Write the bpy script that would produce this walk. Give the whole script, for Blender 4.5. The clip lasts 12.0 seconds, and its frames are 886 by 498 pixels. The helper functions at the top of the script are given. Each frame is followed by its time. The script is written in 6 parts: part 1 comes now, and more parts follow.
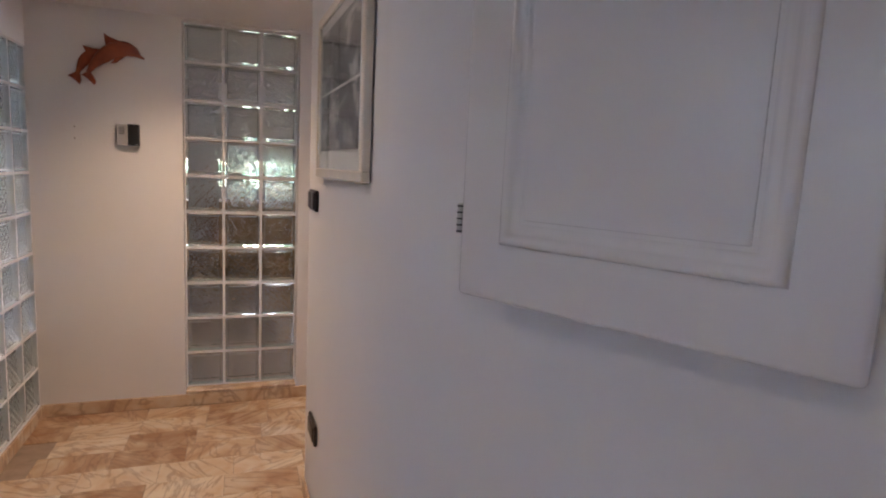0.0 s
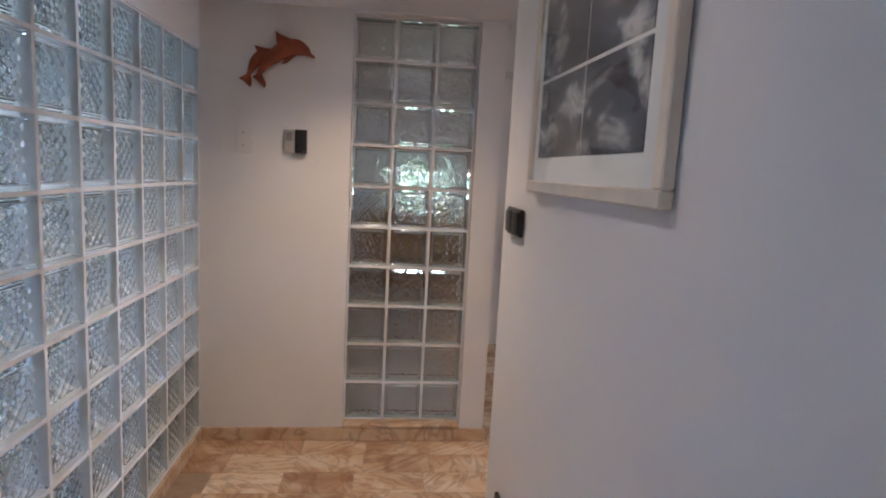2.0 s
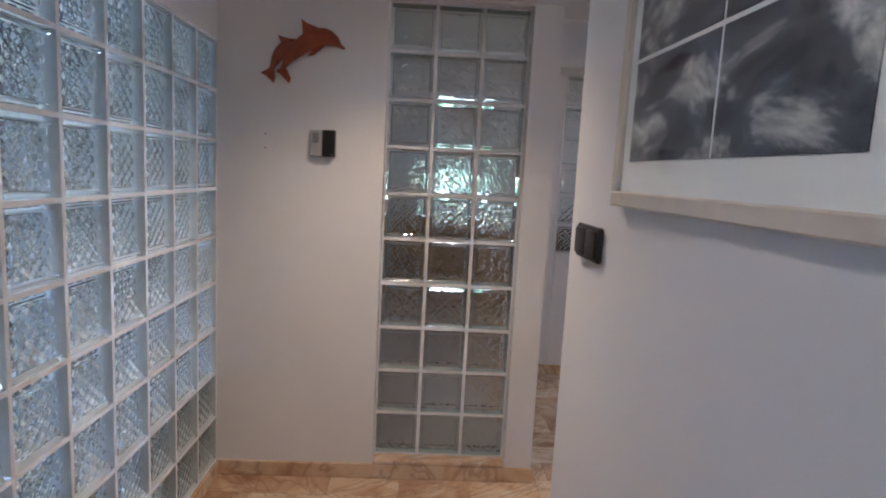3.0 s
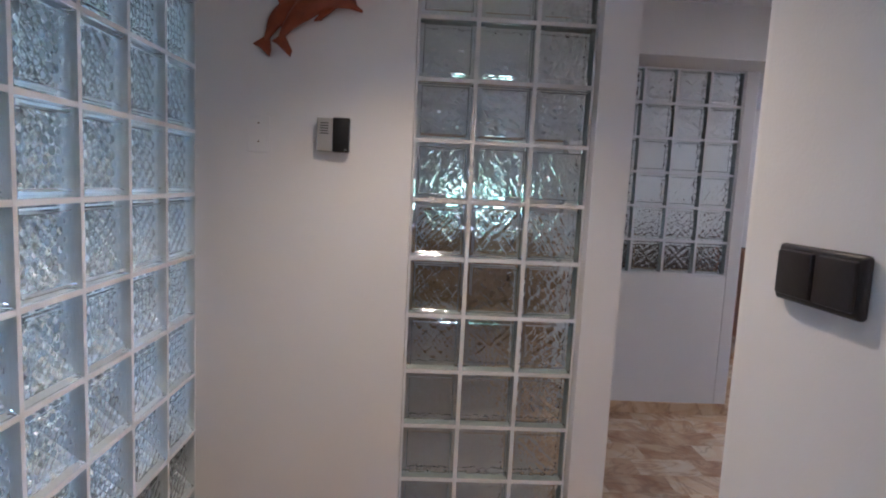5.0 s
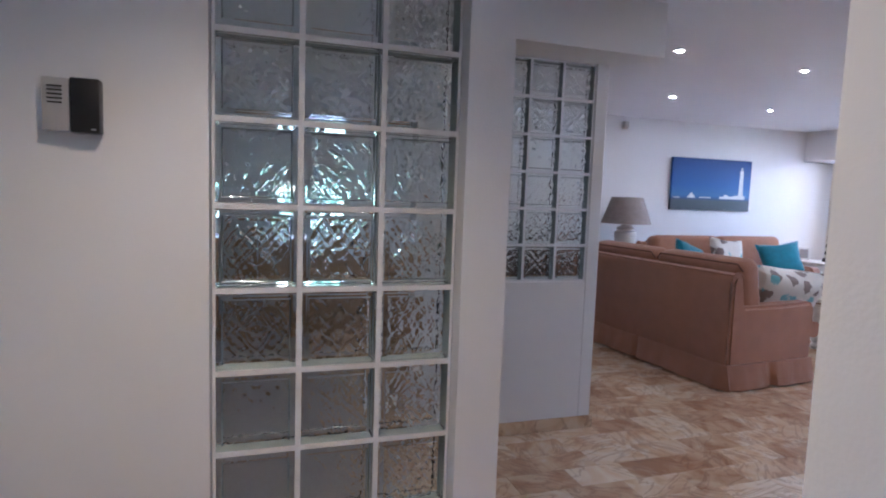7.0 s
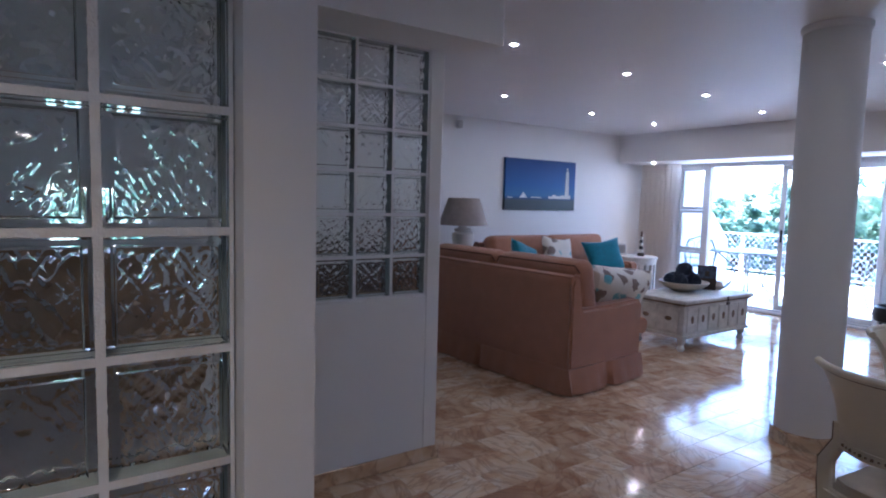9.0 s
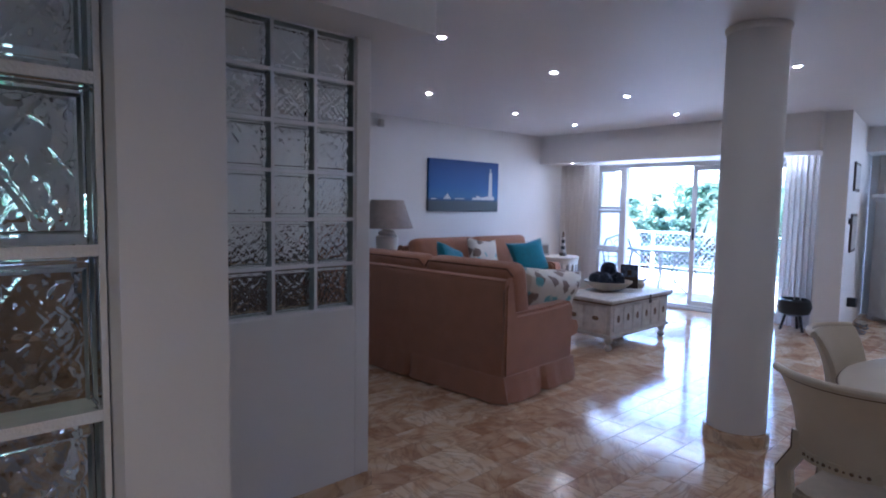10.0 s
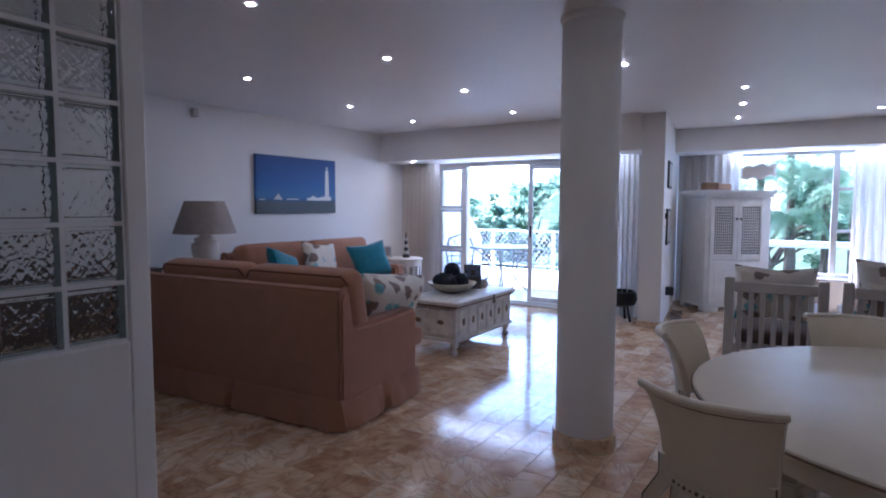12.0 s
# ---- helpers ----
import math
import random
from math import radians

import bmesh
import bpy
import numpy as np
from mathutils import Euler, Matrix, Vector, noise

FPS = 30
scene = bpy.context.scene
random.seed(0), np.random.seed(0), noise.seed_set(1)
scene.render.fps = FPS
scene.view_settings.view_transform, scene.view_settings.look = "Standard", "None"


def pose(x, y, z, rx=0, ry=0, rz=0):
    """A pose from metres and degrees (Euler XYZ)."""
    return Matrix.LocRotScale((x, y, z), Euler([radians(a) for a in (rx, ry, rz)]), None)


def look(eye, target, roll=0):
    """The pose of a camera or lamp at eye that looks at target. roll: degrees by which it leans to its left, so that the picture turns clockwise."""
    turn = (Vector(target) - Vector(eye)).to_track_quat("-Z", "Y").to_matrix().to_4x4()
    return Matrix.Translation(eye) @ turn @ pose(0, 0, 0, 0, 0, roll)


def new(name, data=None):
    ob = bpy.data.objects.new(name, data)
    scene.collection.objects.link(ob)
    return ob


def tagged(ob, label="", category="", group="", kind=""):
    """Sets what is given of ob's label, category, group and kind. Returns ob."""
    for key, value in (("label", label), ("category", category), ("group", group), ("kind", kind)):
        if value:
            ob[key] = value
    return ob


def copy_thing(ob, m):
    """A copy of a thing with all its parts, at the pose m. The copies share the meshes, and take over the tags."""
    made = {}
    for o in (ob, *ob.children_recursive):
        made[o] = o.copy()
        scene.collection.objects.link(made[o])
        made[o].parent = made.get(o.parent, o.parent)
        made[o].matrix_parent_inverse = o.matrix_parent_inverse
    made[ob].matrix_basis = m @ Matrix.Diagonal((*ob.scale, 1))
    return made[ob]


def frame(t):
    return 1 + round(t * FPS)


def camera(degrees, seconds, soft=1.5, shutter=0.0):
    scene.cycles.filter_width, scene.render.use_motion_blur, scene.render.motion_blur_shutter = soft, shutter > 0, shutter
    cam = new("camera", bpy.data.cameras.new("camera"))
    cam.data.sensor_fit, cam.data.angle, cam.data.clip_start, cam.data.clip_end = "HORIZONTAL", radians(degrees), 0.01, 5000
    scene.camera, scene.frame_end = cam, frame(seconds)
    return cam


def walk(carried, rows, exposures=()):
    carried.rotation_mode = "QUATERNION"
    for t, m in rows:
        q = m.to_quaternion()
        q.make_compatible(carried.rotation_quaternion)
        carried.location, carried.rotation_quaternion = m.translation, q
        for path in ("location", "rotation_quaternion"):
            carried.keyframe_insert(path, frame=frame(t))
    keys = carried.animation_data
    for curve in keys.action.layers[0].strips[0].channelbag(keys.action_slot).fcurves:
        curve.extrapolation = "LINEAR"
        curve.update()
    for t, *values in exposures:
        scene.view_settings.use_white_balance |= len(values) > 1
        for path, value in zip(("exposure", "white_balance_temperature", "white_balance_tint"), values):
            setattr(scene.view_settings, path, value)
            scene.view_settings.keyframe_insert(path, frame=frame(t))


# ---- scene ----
cam = camera(75.2, 12.0, soft=2.0)

EV = 4.48
WB0, WB1, WB3 = (6130, 27), (5380, 21), (4690, 20)
PATH = [
    (0, (0.371, 0.077, 1.373), (1.034, 1.944, 1.105), 2.8),
    (0.5, (0.351, 0.172, 1.36), (0.869, 2.085, 1.092), 2.8),
    (1, (0.335, 0.33, 1.36), (0.725, 2.273, 1.094), 2.9),
    (1.5, (0.302, 0.488, 1.37), (0.594, 2.448, 1.105), 3.0),
    (2, (0.261, 0.648, 1.372), (0.463, 2.62, 1.107), 3.0),
    (2.5, (0.26, 0.833, 1.376), (0.385, 2.812, 1.114), 3.1),
    (3, (0.249, 0.986, 1.378), (0.331, 2.968, 1.119), 3.0),
    (4.8, (0.104, 1.484, 1.343), (0.169, 3.47, 1.117), 2.8),
    (5, (0.12, 1.547, 1.339), (0.201, 3.533, 1.115), 2.8),
    (5.5, (0.166, 1.699, 1.332), (0.332, 3.68, 1.117), 2.6),
    (6, (0.19, 1.825, 1.318), (0.468, 3.796, 1.116), 2.4),
    (6.5, (0.188, 1.958, 1.321), (0.615, 3.902, 1.125), 2.2),
    (7, (0.177, 2.078, 1.325), (0.8, 3.97, 1.139), 2.0),
    (7.2, (0.182, 2.122, 1.322), (0.87, 3.991, 1.142), 1.7),
    (8.8, (0.396, 2.472, 1.339), (1.479, 4.145, 1.169), 1.6),
    (9, (0.424, 2.494, 1.345), (1.543, 4.142, 1.176), 1.5),
    (9.5, (0.469, 2.608, 1.339), (1.69, 4.183, 1.177), 1.2),
    (10, (0.515, 2.725, 1.345), (1.857, 4.2, 1.188), 1.0),
    (10.5, (0.567, 2.815, 1.336), (2.024, 4.177, 1.184), 0.7),
    (11, (0.671, 2.871, 1.34), (2.219, 4.129, 1.191), 0.5),
    (11.5, (0.797, 2.927, 1.338), (2.423, 4.082, 1.19), 0.3),
    (12, (0.9, 2.959, 1.329), (2.583, 4.03, 1.183), 0.2),
]
walk(cam, [(t, look(eye, target, roll)) for t, eye, target, roll in PATH],
     [(0.0, EV + 0.1, *WB0), (2.5, EV + 0.05, *WB1), (5.0, EV, 5030, 19), (7.0, EV - 0.08, 4800, 19), (9.0, EV - 0.83, *WB3), (10.0, EV - 0.98, *WB3), (12.0, EV - 1.18, 4820, 22)])

# ---------------------------------------------------------------- world and light
SUN_ELEV, SUN_AZ = 52.0, 20.0            # azimuth from +y towards +x
world = bpy.data.worlds.new("World")
scene.world = world
world.use_nodes = True
wn = world.node_tree.nodes
sky = wn.new("ShaderNodeTexSky")
sky.sky_type, sky.sun_disc = "NISHITA", False
sky.sun_elevation, sky.sun_rotation = radians(SUN_ELEV), radians(SUN_AZ)
sky.air_density, sky.dust_density = 1.0, 1.5
world.node_tree.links.new(sky.outputs[0], wn["Background"].inputs[0])
wn["Background"].inputs[1].default_value = 0.15

sun = new("sun", bpy.data.lights.new("sun", "SUN"))
sun.data.energy, sun.data.angle, sun.data.color = 2.6, radians(3.0), (1.0, 0.95, 0.88)
sd = Vector((math.sin(radians(SUN_AZ)) * math.cos(radians(SUN_ELEV)), math.cos(radians(SUN_AZ)) * math.cos(radians(SUN_ELEV)), math.sin(radians(SUN_ELEV))))
sun.matrix_world = look(sd * 30, (0, 0, 0))


def spot(name, at, to, watts, degrees, color, blend=0.5, size=0.09):
    lamp = new(name, bpy.data.lights.new(name, "SPOT"))
    lamp.data.energy, lamp.data.spot_size, lamp.data.spot_blend = watts, radians(degrees), blend
    lamp.data.color, lamp.data.shadow_soft_size = color, size
    lamp.matrix_world = look(at, to)
    return lamp


WARM = (1.0, 0.72, 0.42)
HALLWARM = (1.0, 0.80, 0.58)
spot("hall_downlight_lamp", (0.16, 2.8, 2.07), (0.16, 2.8, 0), 2.0, 126, WARM, 0.9, 0.05)
spot("hall_downlight_lamp", (0.02, 1.55, 2.07), (0.02, 1.55, 0), 0.48, 150, HALLWARM, 1.0)
spot("hall_downlight_lamp", (0.02, -0.05, 2.07), (0.02, -0.05, 0), 0.48, 150, HALLWARM, 1.0)
spot("curtain_downlight_lamp", (7.45, 7.72, 1.93), (7.6, 7.72, 0), 1.6, 70, WARM, 0.8)



def opening_light(name, at, to, size_x, size_y, watts, color):
    """An area lamp in the head of a window opening, for the sky's light."""
    lamp = new(name, bpy.data.lights.new(name, "AREA"))
    lamp.data.shape, lamp.data.size, lamp.data.size_y = "RECTANGLE", size_x, size_y
    lamp.data.energy, lamp.data.color = watts, color
    lamp.matrix_world = look(at, to)
    return lamp


SKYBLUE = (0.86, 0.93, 1.0)
opening_light("door_sky_light", (7.96, 6.15, 1.90), (5.0, 6.15, 0.3), 2.7, 0.08, 1.0, SKYBLUE)
opening_light("window_sky_light", (9.62, 2.6, 2.02), (7.0, 2.6, 0.6), 2.6, 0.08, 1.2, SKYBLUE)

# ---------------------------------------------------------------- materials


def mat(name, color, rough=0.6, metal=0.0, vary=0.06, scale=6.0, bump=0.1, bscale=60.0, tint=None, spec=0.5, sheen=0.0, island=0.0):
    """A painted, woven or plain surface with variation at two scales."""
    m = bpy.data.materials.new(name)
    m.use_nodes = True
    n, l = m.node_tree.nodes, m.node_tree.links
    p = n["Principled BSDF"]
    p.inputs["Roughness"].default_value, p.inputs["Metallic"].default_value = rough, metal
    p.inputs["Specular IOR Level"].default_value = spec
    if sheen:
        p.inputs["Sheen Weight"].default_value = sheen
    tc = n.new("ShaderNodeTexCoord")
    a = n.new("ShaderNodeTexNoise")
    a.inputs["Scale"].default_value, a.inputs["Detail"].default_value = scale, 6
    l.new(tc.outputs["Object"], a.inputs["Vector"])
    r = n.new("ShaderNodeValToRGB")
    other = tint or tuple(c * (1 - 2.2 * vary) for c in color)
    r.color_ramp.elements[0].position, r.color_ramp.elements[1].position = 0.32, 0.68
    r.color_ramp.elements[0].color, r.color_ramp.elements[1].color = (*other, 1), (*color, 1)
    l.new(a.outputs["Fac"], r.inputs["Fac"])
    last = r.outputs["Color"]
    if island:
        o = n.new("ShaderNodeObjectInfo")
        hs = n.new("ShaderNodeHueSaturation")
        mr = n.new("ShaderNodeMapRange")
        mr.inputs["To Min"].default_value, mr.inputs["To Max"].default_value = 1 - island, 1 + island
        l.new(o.outputs["Random"], mr.inputs["Value"])
        l.new(mr.outputs[0], hs.inputs["Value"])
        l.new(last, hs.inputs["Color"])
        last = hs.outputs["Color"]
    l.new(last, p.inputs["Base Color"])
    b = n.new("ShaderNodeTexNoise")
    b.inputs["Scale"].default_value, b.inputs["Detail"].default_value = bscale, 4
    l.new(tc.outputs["Object"], b.inputs["Vector"])
    k = n.new("ShaderNodeBump")
    k.inputs["Strength"].default_value, k.inputs["Distance"].default_value = bump, 0.01
    l.new(b.outputs["Fac"], k.inputs["Height"])
    l.new(k.outputs["Normal"], p.inputs["Normal"])
    return m


def glow(name, color, strength):
    m = bpy.data.materials.new(name)
    m.use_nodes = True
    p = m.node_tree.nodes["Principled BSDF"]
    p.inputs["Base Color"].default_value = (*color, 1)
    p.inputs["Emission Color"].default_value = (*color, 1)
    p.inputs["Emission Strength"].default_value = strength
    return m


def marble(name, shares_object):
    """Veined pink and ochre marble; each tile takes its own tone and its own piece of the veining."""
    m = bpy.data.materials.new(name)
    m.use_nodes = True
    n, l = m.node_tree.nodes, m.node_tree.links
    p = n["Principled BSDF"]
    if shares_object:
        rnd = n.new("ShaderNodeObjectInfo").outputs["Random"]
    else:
        rnd = n.new("ShaderNodeNewGeometry").outputs["Random Per Island"]
    geo = n.new("ShaderNodeNewGeometry")
    off = n.new("ShaderNodeCombineXYZ")
    mul = n.new("ShaderNodeMath")
    mul.operation = "MULTIPLY"
    mul.inputs[1].default_value = 40
    l.new(rnd, mul.inputs[0])
    for i in range(3):
        l.new(mul.outputs[0], off.inputs[i])
    add = n.new("ShaderNodeVectorMath")
    l.new(geo.outputs["Position"], add.inputs[0])
    l.new(off.outputs[0], add.inputs[1])
    turn = n.new("ShaderNodeVectorRotate")
    turn.rotation_type = "Z_AXIS"
    l.new(add.outputs[0], turn.inputs["Vector"])
    l.new(mul.outputs[0], turn.inputs["Angle"])
    clouds = n.new("ShaderNodeTexNoise")
    clouds.inputs["Scale"].default_value, clouds.inputs["Detail"].default_value, clouds.inputs["Distortion"].default_value = 5.0, 8, 1.2
    l.new(turn.outputs[0], clouds.inputs["Vector"])
    ramp = n.new("ShaderNodeValToRGB")
    e = ramp.color_ramp.elements
    e[0].position, e[0].color = 0.25, (0.45, 0.25, 0.135, 1)
    e[1].position, e[1].color = 0.75, (0.76, 0.645, 0.48, 1)
    mid = e.new(0.5)
    mid.color = (0.665, 0.475, 0.30, 1)
    mixin = n.new("ShaderNodeMath")
    mixin.operation = "MULTIPLY_ADD"
    mixin.inputs[1].default_value, mixin.inputs[2].default_value = 0.28, -0.14
    l.new(rnd, mixin.inputs[0])
    tone = n.new("ShaderNodeMath")
    l.new(clouds.outputs["Fac"], tone.inputs[0])
    l.new(mixin.outputs[0], tone.inputs[1])
    l.new(tone.outputs[0], ramp.inputs["Fac"])
    stretch = n.new("ShaderNodeMapping")
    stretch.inputs["Scale"].default_value = (1.0, 3.2, 1.0)
    l.new(turn.outputs[0], stretch.inputs["Vector"])
    vein = n.new("ShaderNodeTexNoise")
    vein.inputs["Scale"].default_value, vein.inputs["Detail"].default_value, vein.inputs["Distortion"].default_value = 2.6, 5, 1.8
    l.new(stretch.outputs[0], vein.inputs["Vector"])
    dist = n.new("ShaderNodeMath")
    dist.operation = "SUBTRACT"
    dist.inputs[1].default_value = 0.5
    l.new(vein.outputs["Fac"], dist.inputs[0])
    ab = n.new("ShaderNodeMath")
    ab.operation = "ABSOLUTE"
    l.new(dist.outputs[0], ab.inputs[0])
    line = n.new("ShaderNodeMapRange")
    line.inputs["From Min"].default_value, line.inputs["From Max"].default_value = 0.0, 0.05
    line.inputs["To Min"].default_value, line.inputs["To Max"].default_value = 0.5, 0.0
    l.new(ab.outputs[0], line.inputs["Value"])
    mx = n.new("ShaderNodeMix")
    mx.data_type = "RGBA"
    mx.inputs["B"].default_value = (0.27, 0.15, 0.10, 1)
    l.new(line.outputs[0], mx.inputs["Factor"])
    l.new(ramp.outputs["Color"], mx.inputs["A"])
    hs = n.new("ShaderNodeHueSaturation")
    mr = n.new("ShaderNodeMapRange")
    mr.inputs["To Min"].default_value, mr.inputs["To Max"].default_value = 0.90, 1.07
    l.new(rnd, mr.inputs["Value"])
    l.new(mr.outputs[0], hs.inputs["Value"])
    l.new(mx.outputs["Result"], hs.inputs["Color"])
    l.new(hs.outputs["Color"], p.inputs["Base Color"])
    rg = n.new("ShaderNodeMapRange")
    rg.inputs["To Min"].default_value, rg.inputs["To Max"].default_value = 0.06, 0.17
    l.new(clouds.outputs["Fac"], rg.inputs["Value"])
    l.new(rg.outputs[0], p.inputs["Roughness"])
    bp = n.new("ShaderNodeBump")
    bp.inputs["Strength"].default_value, bp.inputs["Distance"].default_value = 0.05, 0.005
    l.new(clouds.outputs["Fac"], bp.inputs["Height"])
    l.new(bp.outputs["Normal"], p.inputs["Normal"])
    return m


def block_glass(name, kind, color=(0.93, 0.975, 0.955)):
    """Pressed glass: an even rim and a patterned middle. kind: 'lattice' or 'wave'."""
    m = bpy.data.materials.new(name)
    m.use_nodes = True
    n, l = m.node_tree.nodes, m.node_tree.links
    p = n["Principled BSDF"]
    p.inputs["Base Color"].default_value = (*color, 1)
    p.inputs["Transmission Weight"].default_value, p.inputs["IOR"].default_value = 1.0, 1.45
    p.inputs["Roughness"].default_value = 0.03
    tc = n.new("ShaderNodeTexCoord")
    if kind == "lattice":
        hs = []
        for ang in (45, -45):
            mp = n.new("ShaderNodeMapping")
            mp.inputs["Rotation"].default_value = (radians(ang), 0, 0)
            l.new(tc.outputs["Object"], mp.inputs["Vector"])
            w = n.new("ShaderNodeTexWave")
            w.bands_direction = "Y"
            w.inputs["Scale"].default_value, w.inputs["Distortion"].default_value, w.inputs["Detail"].default_value = 11.5, 0.25, 1
            l.new(mp.outputs[0], w.inputs["Vector"])
            hs.append(w.outputs["Fac"])
        ad = n.new("ShaderNodeMath")
        l.new(hs[0], ad.inputs[0])
        l.new(hs[1], ad.inputs[1])
        height = ad.outputs[0]
        strength, depth = 1.0, 0.020
    else:
        # ripples that run out from the middle to the four corners, a little different in each block
        info = n.new("ShaderNodeObjectInfo")
        sh = n.new("ShaderNodeVectorMath")
        sh.operation = "ABSOLUTE"
        l.new(tc.outputs["Object"], sh.inputs[0])
        ax = n.new("ShaderNodeSeparateXYZ")
        l.new(sh.outputs[0], ax.inputs[0])
        mulr = n.new("ShaderNodeMath")
        mulr.operation = "MULTIPLY"
        mulr.inputs[1].default_value = 6.0
        l.new(info.outputs["Random"], mulr.inputs[0])
        fields = []
        for op, scale, bend in (("SUBTRACT", 6.0, 4.0), ("ADD", 8.0, 6.0)):
            along = n.new("ShaderNodeMath")
            along.operation = op
            l.new(ax.outputs[0], along.inputs[0])
            l.new(ax.outputs[2], along.inputs[1])
            at = n.new("ShaderNodeCombineXYZ")
            l.new(along.outputs[0], at.inputs[0])
            l.new(ax.outputs[0], at.inputs[1])
            l.new(mulr.outputs[0], at.inputs[2])
            w = n.new("ShaderNodeTexWave")
            w.bands_direction = "X"
            w.inputs["Scale"].default_value, w.inputs["Detail"].default_value, w.inputs["Distortion"].default_value = scale, 0.0, bend
            w.inputs["Detail Scale"].default_value = 5.0
            l.new(at.outputs[0], w.inputs["Vector"])
            fields.append(w.outputs["Fac"])
        both = n.new("ShaderNodeMath")
        both.operation = "MULTIPLY_ADD"
        both.inputs[1].default_value = 0.55
        l.new(fields[1], both.inputs[0])
        l.new(fields[0], both.inputs[2])
        height = both.outputs[0]
        strength, depth = 0.24, 0.009
    # the pattern fades out towards the rim
    sep = n.new("ShaderNodeSeparateXYZ")
    l.new(tc.outputs["Object"], sep.inputs[0])
    big = []
    for axis in (0 if kind == "wave" else 1, 2):
        a = n.new("ShaderNodeMath")
        a.operation = "ABSOLUTE"
        l.new(sep.outputs[axis], a.inputs[0])
        big.append(a.outputs[0])
    mxx = n.new("ShaderNodeMath")
    mxx.operation = "MAXIMUM"
    l.new(big[0], mxx.inputs[0])
    l.new(big[1], mxx.inputs[1])
    fade = n.new("ShaderNodeMapRange")
    fade.inputs["From Min"].default_value, fade.inputs["From Max"].default_value = (0.066, 0.076) if kind == "wave" else (0.066, 0.074)
    fade.inputs["To Min"].default_value, fade.inputs["To Max"].default_value = 1.0, 0.0
    l.new(mxx.outputs[0], fade.inputs["Value"])
    prod = n.new("ShaderNodeMath")
    prod.operation = "MULTIPLY"
    l.new(height, prod.inputs[0])
    l.new(fade.outputs[0], prod.inputs[1])
    bp = n.new("ShaderNodeBump")
    bp.inputs["Strength"].default_value, bp.inputs["Distance"].default_value = strength, depth
    l.new(prod.outputs[0], bp.inputs["Height"])
    l.new(bp.outputs["Normal"], p.inputs["Normal"])
    return m


def clear_glass(name):
    m = bpy.data.materials.new(name)
    m.use_nodes = True
    p = m.node_tree.nodes["Principled BSDF"]
    p.inputs["Base Color"].default_value = (0.93, 0.97, 0.97, 1)
    p.inputs["Transmission Weight"].default_value, p.inputs["IOR"].default_value, p.inputs["Roughness"].default_value = 1.0, 1.45, 0.0
    return m


def sheer(name):
    """Thin curtain cloth that lets light through."""
    m = mat(name, (0.78, 0.72, 0.66), 0.9, vary=0.03, scale=30, bump=0.2, bscale=300)
    n, l = m.node_tree.nodes, m.node_tree.links
    tr = n.new("ShaderNodeBsdfTranslucent")
    tr.inputs["Color"].default_value = (0.88, 0.85, 0.82, 1)
    mx = n.new("ShaderNodeMixShader")
    mx.inputs[0].default_value = 0.62
    l.new(n["Principled BSDF"].outputs[0], mx.inputs[1])
    l.new(tr.outputs[0], mx.inputs[2])
    l.new(mx.outputs[0], n["Material Output"].inputs["Surface"])
    return m


def floral(name):
    """Off-white cloth with grey and turquoise blooms."""
    m = mat(name, (0.72, 0.68, 0.6), 0.9, vary=0.03, scale=20, bump=0.2, bscale=250)
    n, l = m.node_tree.nodes, m.node_tree.links
    p = n["Principled BSDF"]
    old = p.inputs["Base Color"].links[0].from_socket
    tc = n.new("ShaderNodeTexCoord")
    wob = n.new("ShaderNodeTexNoise")
    wob.inputs["Scale"].default_value, wob.inputs["Detail"].default_value = 22, 2
    l.new(tc.outputs["Object"], wob.inputs["Vector"])
    for scale, color, size, seed in ((6.5, (0.14, 0.085, 0.065, 1), 0.34, 3.1), (6.0, (0.14, 0.42, 0.46, 1), 0.27, 9.7)):
        mp = n.new("ShaderNodeMapping")
        mp.inputs["Location"].default_value = (seed, seed, seed)
        l.new(tc.outputs["Object"], mp.inputs["Vector"])
        t = n.new("ShaderNodeTexVoronoi")
        t.inputs["Scale"].default_value, t.inputs["Randomness"].default_value = scale, 0.8
        l.new(mp.outputs[0], t.inputs["Vector"])
        d2 = n.new("ShaderNodeMath")
        d2.operation = "MULTIPLY_ADD"
        d2.inputs[1].default_value = 0.45
        l.new(wob.outputs["Fac"], d2.inputs[0])
        l.new(t.outputs["Distance"], d2.inputs[2])
        r = n.new("ShaderNodeMapRange")
        r.inputs["From Min"].default_value, r.inputs["From Max"].default_value = size + 0.21, size + 0.25
        r.inputs["To Min"].default_value, r.inputs["To Max"].default_value = 0.85, 0.0
        l.new(d2.outputs[0], r.inputs["Value"])
        mx = n.new("ShaderNodeMix")
        mx.data_type = "RGBA"
        mx.inputs["B"].default_value = color
        l.new(r.outputs[0], mx.inputs["Factor"])
        l.new(old, mx.inputs["A"])
        old = mx.outputs["Result"]
    l.new(old, p.inputs["Base Color"])
    return m


